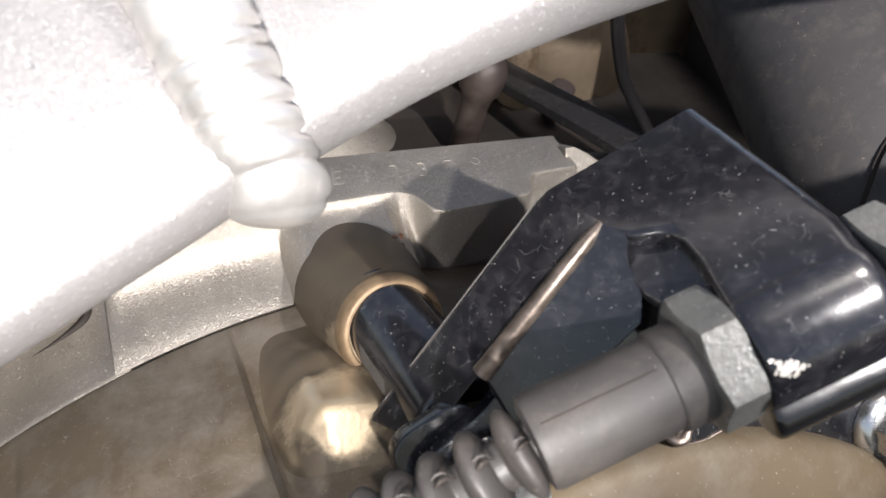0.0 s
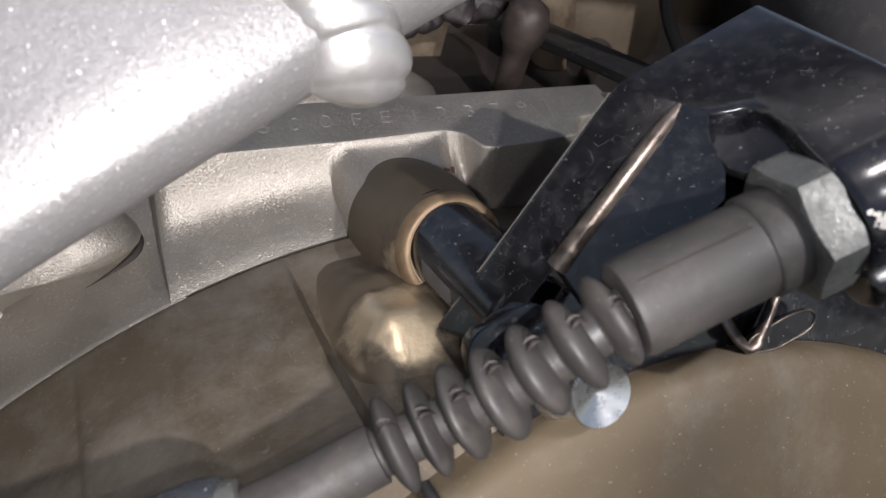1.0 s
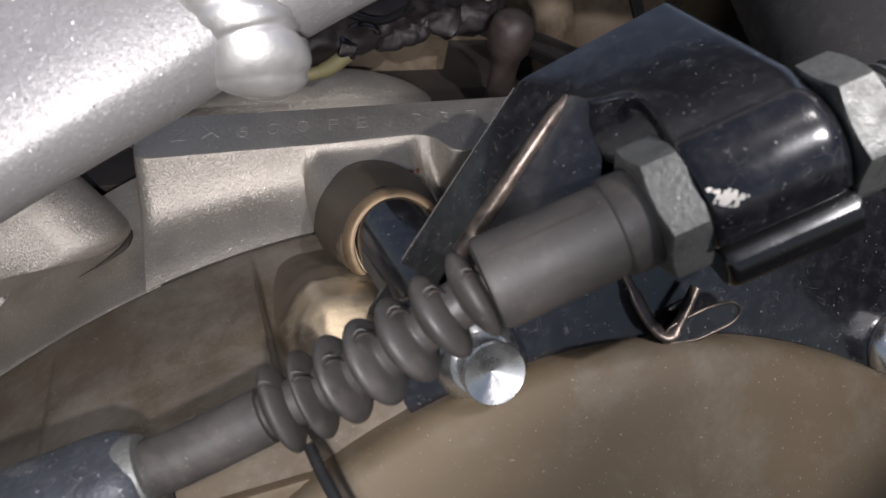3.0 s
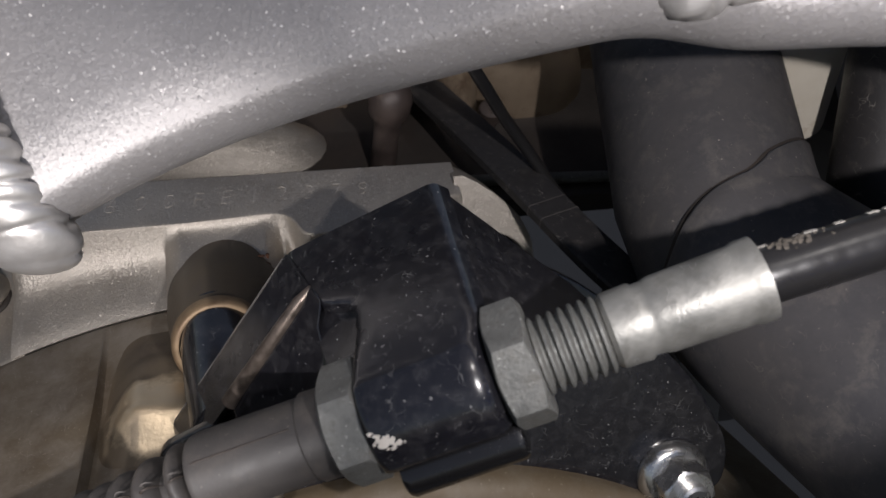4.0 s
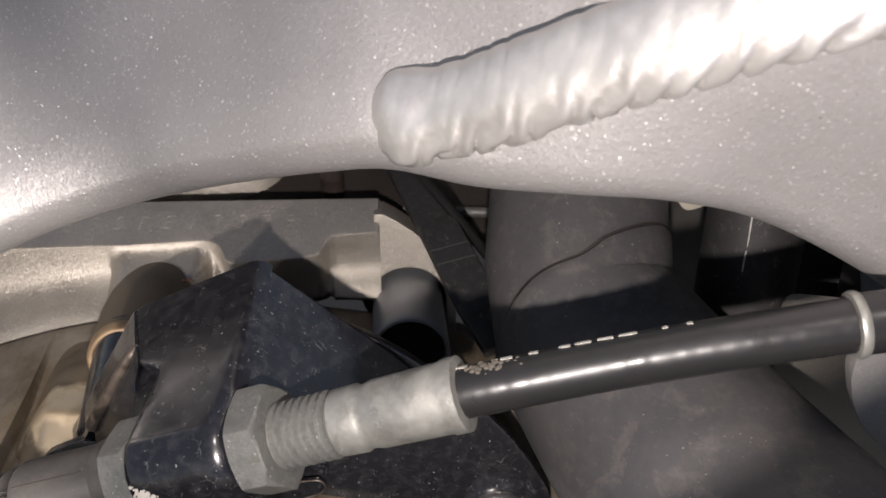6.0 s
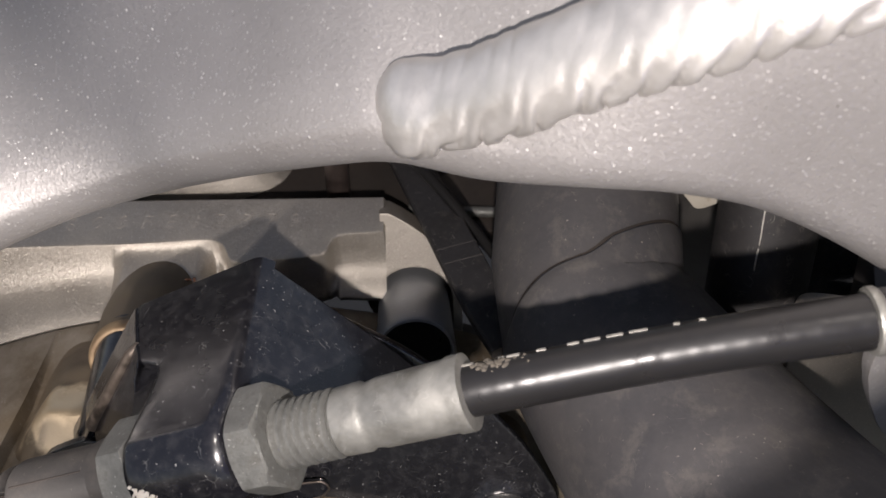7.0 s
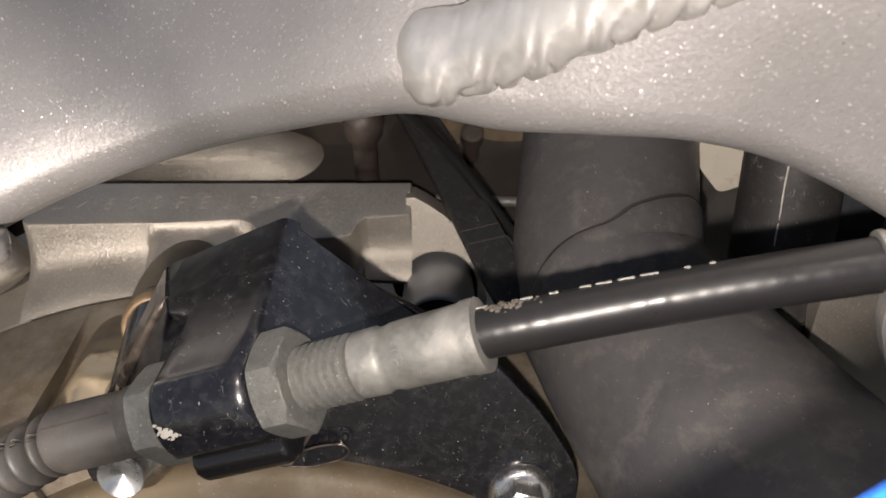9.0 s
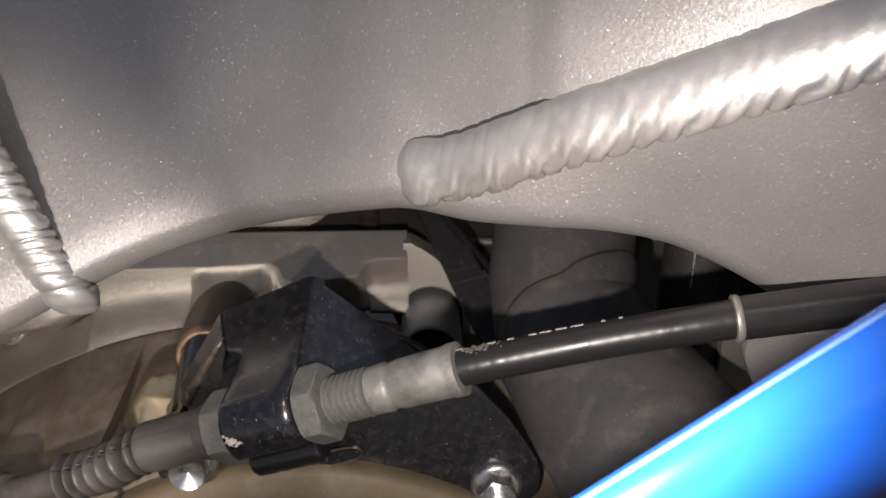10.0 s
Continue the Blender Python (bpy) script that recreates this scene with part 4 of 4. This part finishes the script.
for top, low_end in ((25, 11), (4.5, -8), (-8.6, -13)):
    part("white_line", tube([on_hose(-4.6 + 0.04 * math.sin(k * 0.7), k) for k in np.linspace(top, low_end, 10).tolist()], [0.08, 0.17, 0.2, 0.14, 0.2, 0.15, 0.19, 0.13, 0.15, 0.05], 8, flat=0.6), MARK, hose_wall, "thin painted dash", 60)
star = bmesh.new()
for k in range(5):
    a, a2 = 2 * math.pi * k / 5 + 0.3, 2 * math.pi * (k + 1) / 5 + 0.3
    petal = [(0.35, a), (1.15, a + 0.1), (1.25, (a + a2) / 2), (1.15, a2 - 0.1), (0.35, a2)]
    tube([on_hose(-4.2 + r * math.cos(q), 8.0 + r * math.sin(q)) for r, q in petal], 0.13, 6, star)
part("printed_star", star, MARK, hose_wall, "white flower-shaped print", 40)

strap = thing("rubber_strap", (18, -10, 6), "dusty black flat rubber strap with creases", "strap")
sp = [Vector(p) for p in spline([(26, -46, 5.0), (21, -34, 4.6), (15.5, -17, 3.6), (10, 0, 2.5), (3, 22, 0), (-6, 48, -3)], 8)]


def strap_ring(k, grow=0.0):
    """A flat rounded section of the strap at a place along it."""
    i = int(k)
    c = sp[i].lerp(sp[min(i + 1, len(sp) - 1)], k - i)
    d = (sp[min(i + 1, len(sp) - 1)] - sp[max(i - 1, 0)]).normalized()
    a = d.cross(Vector((0, 0, 1))).normalized()
    b = a.cross(d)
    corners = [(4.7, 0.9), (4.3, 1.35), (-4.3, 1.35), (-4.7, 0.9), (-4.7, -0.9), (-4.3, -1.35), (4.3, -1.35), (4.7, -0.9)]
    return [c + a * (u + math.copysign(grow, u)) + b * (v + math.copysign(grow, v)) for u, v in corners]


body = part("strap_body", rings(bmesh.new(), [strap_ring(k) for k in np.linspace(0, len(sp) - 1.01, 50).tolist()]), BLACK_RUBBER, strap, "", 35)
for at in (13.1, 15.0):
    part("crease", rings(bmesh.new(), [strap_ring(at, 0.06), strap_ring(at + 0.09, 0.06)]), PALE_ON_BLACK, body, "pale crease across the strap", 30)
# ---- cylinder block and clutter behind ----
block = thing("cylinder_block", (20, 45, -30), "pale dusty cylinder casting behind the hoses", "engine")
part("block_wall", plate(round_outline([(-60, 52, -34), (75, 46, -34), (75, 76, -34), (-60, 76, -34)], 5), 95, 1.5, None, (0, 0.1, 1)), CREAM, block, "", 40)
part("block_dome", lump((27, 44, -16), (21, 14, 30), 0.10, 3, 4), CREAM, block, "rounded pale casting", 80)
part("block_rib", tube(spline([(8, 38, -30), (10, 34, -12), (7, 36, 8), (4, 42, 28)], 6), 5.5, 20), CREAM, block, "", 60)
part("block_stud", lathe([(-14, 3.2), (2, 3.0), (5, 3.4), (7, 4.6), (11, 5.0), (14, 4.2), (15.5, 2.2), (15.8, 0.3)], (-11.9, 14, -1.5), (0.02, -0.1, 1), 32), STUD, block, "dusty stud with a rounded head", 60)
part("block_stud", lathe([(-10, 2.2), (3, 2.1), (4, 3.0), (7, 3.0), (7.6, 2.0)], (15.6, 24, -9), (0, -0.2, 1), 28), STUD, block, "small dusty stud", 50)
part("block_web", plate(round_outline([(-70, 40, -30), (-20, 38, -30), (-16, 38, 4), (-26, 39, 16), (-48, 40, 12), (-70, 40, 20)], 5), 6, 1.5, None, (0, 1, 0)), CREAM, block, "rough web of the casting", 40)
part("cross_pipe", tube([(6, 8, -12.2), (45, 6, -12.2)], 1.4, 20), ZINC, block, "thin dull pipe", 60)

wire = thing("black_wire", (8, -7, 17), "thin black wire running beside the rubber strap", "wire")
part("wire_run", tube(spline([(-7, -13, 44), (-1.4, -11.1, 33.1), (2.8, -8.6, 26.1), (8.1, -6.7, 17.6), (14.6, -7.8, 8.8), (22, -11, -1), (30, -14, -12)], 8), 1.3, 14), CASING, wire, "", 60)
lead = thing("yellow_lead", (-54, 14, 2), "short pale yellow plastic sleeve on a cable", "cable sleeve")
part("sleeve", tube(spline([(-64, 14, 0), (-58, 14, 1.0), (-52, 14, 2.0), (-47, 14, 5.5)], 6), [1.4] * 12 + [1.7] * 7, 14), PLASTIC, lead, "", 60)
clutter = thing("wiring_loom", (-46, 18, 4), "dark taped wiring loom with a cable tie behind the crankcase", "wiring")


def crumpled(path, radius, seed, fold=1.4):
    """A tube of wrinkled tape."""
    bm = tube(spline(path, 14), radius, 32)
    for v in bm.verts:
        q = v.co * 0.22 + Vector((seed, 0, 0))
        v.co += noise.noise_vector(q) * fold + noise.noise_vector(q * 2.7) * fold * 0.45
    return bm


part("loom", crumpled([(-92, 20, -6), (-68, 19, 3), (-50, 18, 7), (-38, 20, 10), (-24, 23, 14), (-4, 28, 24)], 4.6, 1), PURPLE, clutter, "", 60)
part("tape_end", crumpled([(-34, 20, 15), (-26, 20, 10.5), (-18, 22, 10), (-12, 27, 12)], 4.4, 9, 2.0), PURPLE, clutter, "crumpled loose end of tape", 60)
part("tape_fold", crumpled([(-40, 18, 8), (-35, 17.5, 7.5), (-31, 19, 9), (-28, 21, 12)], 3.0, 17, 1.4), PURPLE, clutter, "folded reddish tape", 60)
ring = [Vector((-43.5, 18.2, 7.6)) + Vector((0.55, 0, -0.2)) * (5.6 * math.cos(a)) + Vector((0.1, -0.75, 0.65)) * (6.6 * math.sin(a)) for a in (2 * math.pi * i / 40 for i in range(41))]
part("cable_tie", tube(ring, 1.05, 10, flat=0.5), BLACK, clutter, "black cable tie", 60)
part("tie_head", plate([(-49.4, 12.4, 5.6), (-45.8, 12.4, 4.6), (-45.0, 12.4, 7.9), (-48.6, 12.4, 8.9)], 3.4, 0.5, None, (0, 1, 0.3)), BLACK, clutter, "square head of the cable tie", 30)
part("loose_wire", tube(spline([(-60, 17, 12), (-50, 14, 15), (-40, 15, 12), (-30, 17, 15), (-24, 20, 10)], 8), 0.9, 10), CASING, clutter, "", 60)
part("pale_pin", tube([(-15.4, 22, 9), (-13.4, 22, 22)], 1.2, 14), PALE, clutter, "pale plastic pin", 60)


casing2 = thing("engine_front_casing", (120, 0, 0), "grey painted front casing of the engine beside the hoses", "engine")
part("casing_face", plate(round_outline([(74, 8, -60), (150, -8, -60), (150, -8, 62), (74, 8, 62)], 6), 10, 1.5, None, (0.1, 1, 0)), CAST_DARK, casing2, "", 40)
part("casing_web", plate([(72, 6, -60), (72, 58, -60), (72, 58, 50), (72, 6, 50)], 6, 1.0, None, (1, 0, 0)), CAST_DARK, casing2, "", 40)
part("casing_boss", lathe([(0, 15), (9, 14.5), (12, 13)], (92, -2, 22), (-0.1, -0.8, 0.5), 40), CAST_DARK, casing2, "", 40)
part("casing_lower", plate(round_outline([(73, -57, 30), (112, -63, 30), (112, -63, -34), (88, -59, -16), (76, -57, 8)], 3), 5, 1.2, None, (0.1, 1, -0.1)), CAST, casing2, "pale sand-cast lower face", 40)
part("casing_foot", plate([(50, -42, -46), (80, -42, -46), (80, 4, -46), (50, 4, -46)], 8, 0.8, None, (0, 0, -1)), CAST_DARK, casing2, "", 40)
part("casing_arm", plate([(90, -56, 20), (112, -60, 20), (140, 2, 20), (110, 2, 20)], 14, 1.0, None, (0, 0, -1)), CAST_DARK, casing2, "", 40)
part("casing_strip", plate(round_outline([(79, -40, 40), (87, -40, 40), (97, -40, 0), (88, -40, -4)], 1.5), 4, 0.8, None, (0, 1, 0)), ARM, casing2, "blue-grey painted strip", 40)

bracket2 = thing("pale_bracket", (56, -18, 20), "pale painted metal tab between two hoses", "bracket")
part("tab", plate(round_outline([(54, -18, 52), (69, -18, 52), (71, -22, 21), (65.5, -22, 18), (60, -22, 25), (55, -20, 34)], 2), 2.5, 0.5, None, (0, 1, 0.1)), PALE, bracket2)

# ---- frame spar ----
spar = thing("frame_spar", (-10, -30, 70), "silver metallic painted aluminium frame spar with weld beads", "frame")
FD = Vector((0, 0.657, 0.754))
table = [(-170, -76, -14), (-130, -66, 8), (-95, -58, 25), (-80, -54, 31.4), (-65, -50.2, 38.5), (-50, -48.2, 45.2), (-35, -48.6, 51.6), (-20, -51.7, 58.4), (-5, -57.2, 66), (4, -60.5, 69.5), (15, -64, 69.6), (27, -68.2, 72.2), (39, -70, 72.6), (51, -70.5, 69.3), (65, -73.5, 63), (80, -78, 54), (110, -90, 36), (150, -105, 14)]
FACE = Vector((0, -0.754, 0.657))
RULE = np.array(spline([(-20, 77.4), (-5, 86.6), (11, 97.6), (27, 110.6), (51, 130.0)], 8)).T
rows = []
for e in spline(table, 6):
    x, y, z = (float(v) for v in e)
    E = Vector((x, y, z))
    s = x - 7
    kw = Vector((x, -59.0 - 0.392 * s, 76.2 + 0.783 * s))
    mixk = min(1.0, max(0.0, (x + 6) / 30))
    mixk = mixk * mixk * (3 - 2 * mixk)
    r = 9.0 if x < 0 else 9.0 - 1.5 * min(1, x / 20)
    cen = E + Vector((0, 0.75, 0.66)) * r
    proud = 1 - smooth(-48, -14, x)
    K = (E + FD * 24 + (FACE * 6.2) * proud) * (1 - mixk) + kw * mixk
    fd = (K - E).normalized()
    row = [cen + Vector((0, 0.35, -0.94)) * r + Vector((0, 45, 16))]
    for dgr in range(-75, 62, 12):
        base_n = Vector((0, -0.75, -0.66))
        c, sn = math.cos(radians(dgr)), math.sin(radians(dgr))
        nv = Vector((0, base_n.y * c + base_n.z * sn, base_n.z * c - base_n.y * sn))
        row.append(cen + nv * r)
    last = row[-1]
    for k in (0.35, 0.7, 1.0):
        p = last.lerp(K + fd * 4, k)
        if k == 1.0 and -5 < x < 27:
            p += FACE * (float(np.interp(x, *RULE)) - p.dot(FACE))
        row.append(p)
    for k in (15, 40, 75, 110):
        p = K + fd * 4 + Vector((0, 0.63, 0.77)) * k
        if -5 < x < 27:
            p += FACE * (float(np.interp(x, *RULE)) + 0.031 * k - p.dot(FACE))
        row.append(p)
    rows.append(row)
part("spar_shell", sheet(rows, 3.5, lambda p: Vector((0, 0.8, -0.3)).normalized()), FRAME, spar, "", 60)


def weld(path, width, pitch, name, side, deep, slant, high, even):
    """A bead of overlapping crescent ripples along a path."""
    side = Vector(side).normalized()
    pts = [Vector(p) - side * 0.5 for p in spline(path, 60)]
    bm, loops, walked, seg = bmesh.new(), [], 0.0, 40
    for i, p in enumerate(pts):
        if i:
            walked += (pts[i] - pts[i - 1]).length
        d = (pts[min(i + 1, len(pts) - 1)] - pts[max(i - 1, 0)]).normalized()
        a = d.cross(side).normalized()
        b = a.cross(d)
        grow = 0.25 + 0.75 * math.sqrt(max(0.0, 1 - (1 - min(1.0, walked / 4)) ** 2))
        nub = 1 + 0.07 * math.exp(-((walked - 4.5) / 2.6) ** 2) - 0.05 * math.exp(-((walked - 9.0) / 1.8) ** 2)
        fade = 0.35 + 0.65 * min(1.0, walked / 12)
        beat = walked + 1.7 * noise.noise(Vector((walked * 0.2, 5.0, 0)))
        loop = []
        for j in range(seg):
            th = 2 * math.pi * j / seg
            lean = 1 - math.sin(th)
            wob = 0.5 * noise.noise(p * 0.25 + Vector((j * 0.05, 0, 0)))
            ph = (beat / pitch + 0.75 * lean + slant * math.cos(th) + wob) % 1.0
            groove = math.exp(-((min(ph, 1 - ph) / 0.17) ** 2))
            r = width * grow * nub * (1.0 - deep * fade * (even + 2.4 * max(0.0, math.cos(th)) ** 1.4) * groove + 0.03 * noise.noise(p * 0.14))
            loop.append(p + a * (math.cos(th) * r) + b * (math.sin(th) * r * (high if math.sin(th) > 0 else 0.8)))
        loops.append(loop)
    rings(bm, loops)
    return part(name, bm, WELD, spar, "rippled weld bead", 80)


weld([(-70.4, -51.6, 32.6), (-71.0, -53.2, 35.6), (-72.3, -53.3, 40.0), (-74.4, -51.6, 45.2), (-78.4, -47.4, 54.6), (-85.2, -39.6, 70.4), (-94.6, -28.6, 93.0)], 5.7, 3.1, "weld_bead", (-0.2, -0.8, 0.5), 0.055, 0.15, 0.6, 1.0)
weld([(2.0, -59.2, 76.2), (7.0, -60.9, 78.8), (15, -64.0, 83.5), (27, -68.8, 93.2), (45, -76, 107), (65, -84, 122.5), (95, -95.5, 145.5)], 5.8, 4.0, "weld_bead", (-0.5, -0.66, 0.56), 0.062, 1.15, 0.55, 0.4)
part("frame_tab", plate(round_outline([(62.6, -84, 61.5), (63.6, -84, 54), (66.6, -84, 47), (71, -84, 39.4), (80, -84, 29), (104, -86, 18), (104, -86, 61.5)], 2.5), 2.6, 0.8, None, (0, 1, 0)), FRAME, spar, "grainy tab that hangs below the cable", 40)

# ---- blue fairing ----
fair = thing("fairing_panel", (50, -125, 90), "glossy blue painted fairing edge", "fairing")
E0, ED = Vector((-9.7, -148.0, 88.4)), Vector((0.815, 0.294, 0.502)).normalized()
OUT = Vector((0.35, -0.62, -0.7))
OUT = (OUT - ED * OUT.dot(ED)).normalized()
NF = ED.cross(OUT)
NF = -NF if NF.z < 0 else NF
rows = []
for i in range(24):
    q = E0 + ED * (12 + i * 9)
    rows.append([q + OUT * k + NF * (2.4 * (1 - math.exp(-k / 2.2)) - k * k / 30) for k in [0.0, 0.25, 0.5, 0.8] + np.arange(1.2, 34, 0.8).tolist()])
panel = part("panel", sheet(rows, 2.0, -NF), BLUE, fair, "", 80)
part("edge_strip", tube([E0 + ED * (12 + i * 9) - NF * 0.5 + OUT * 0.4 for i in range(24)], 0.6, 14), PALE_BLUE, panel, "pale rounded edge", 60)
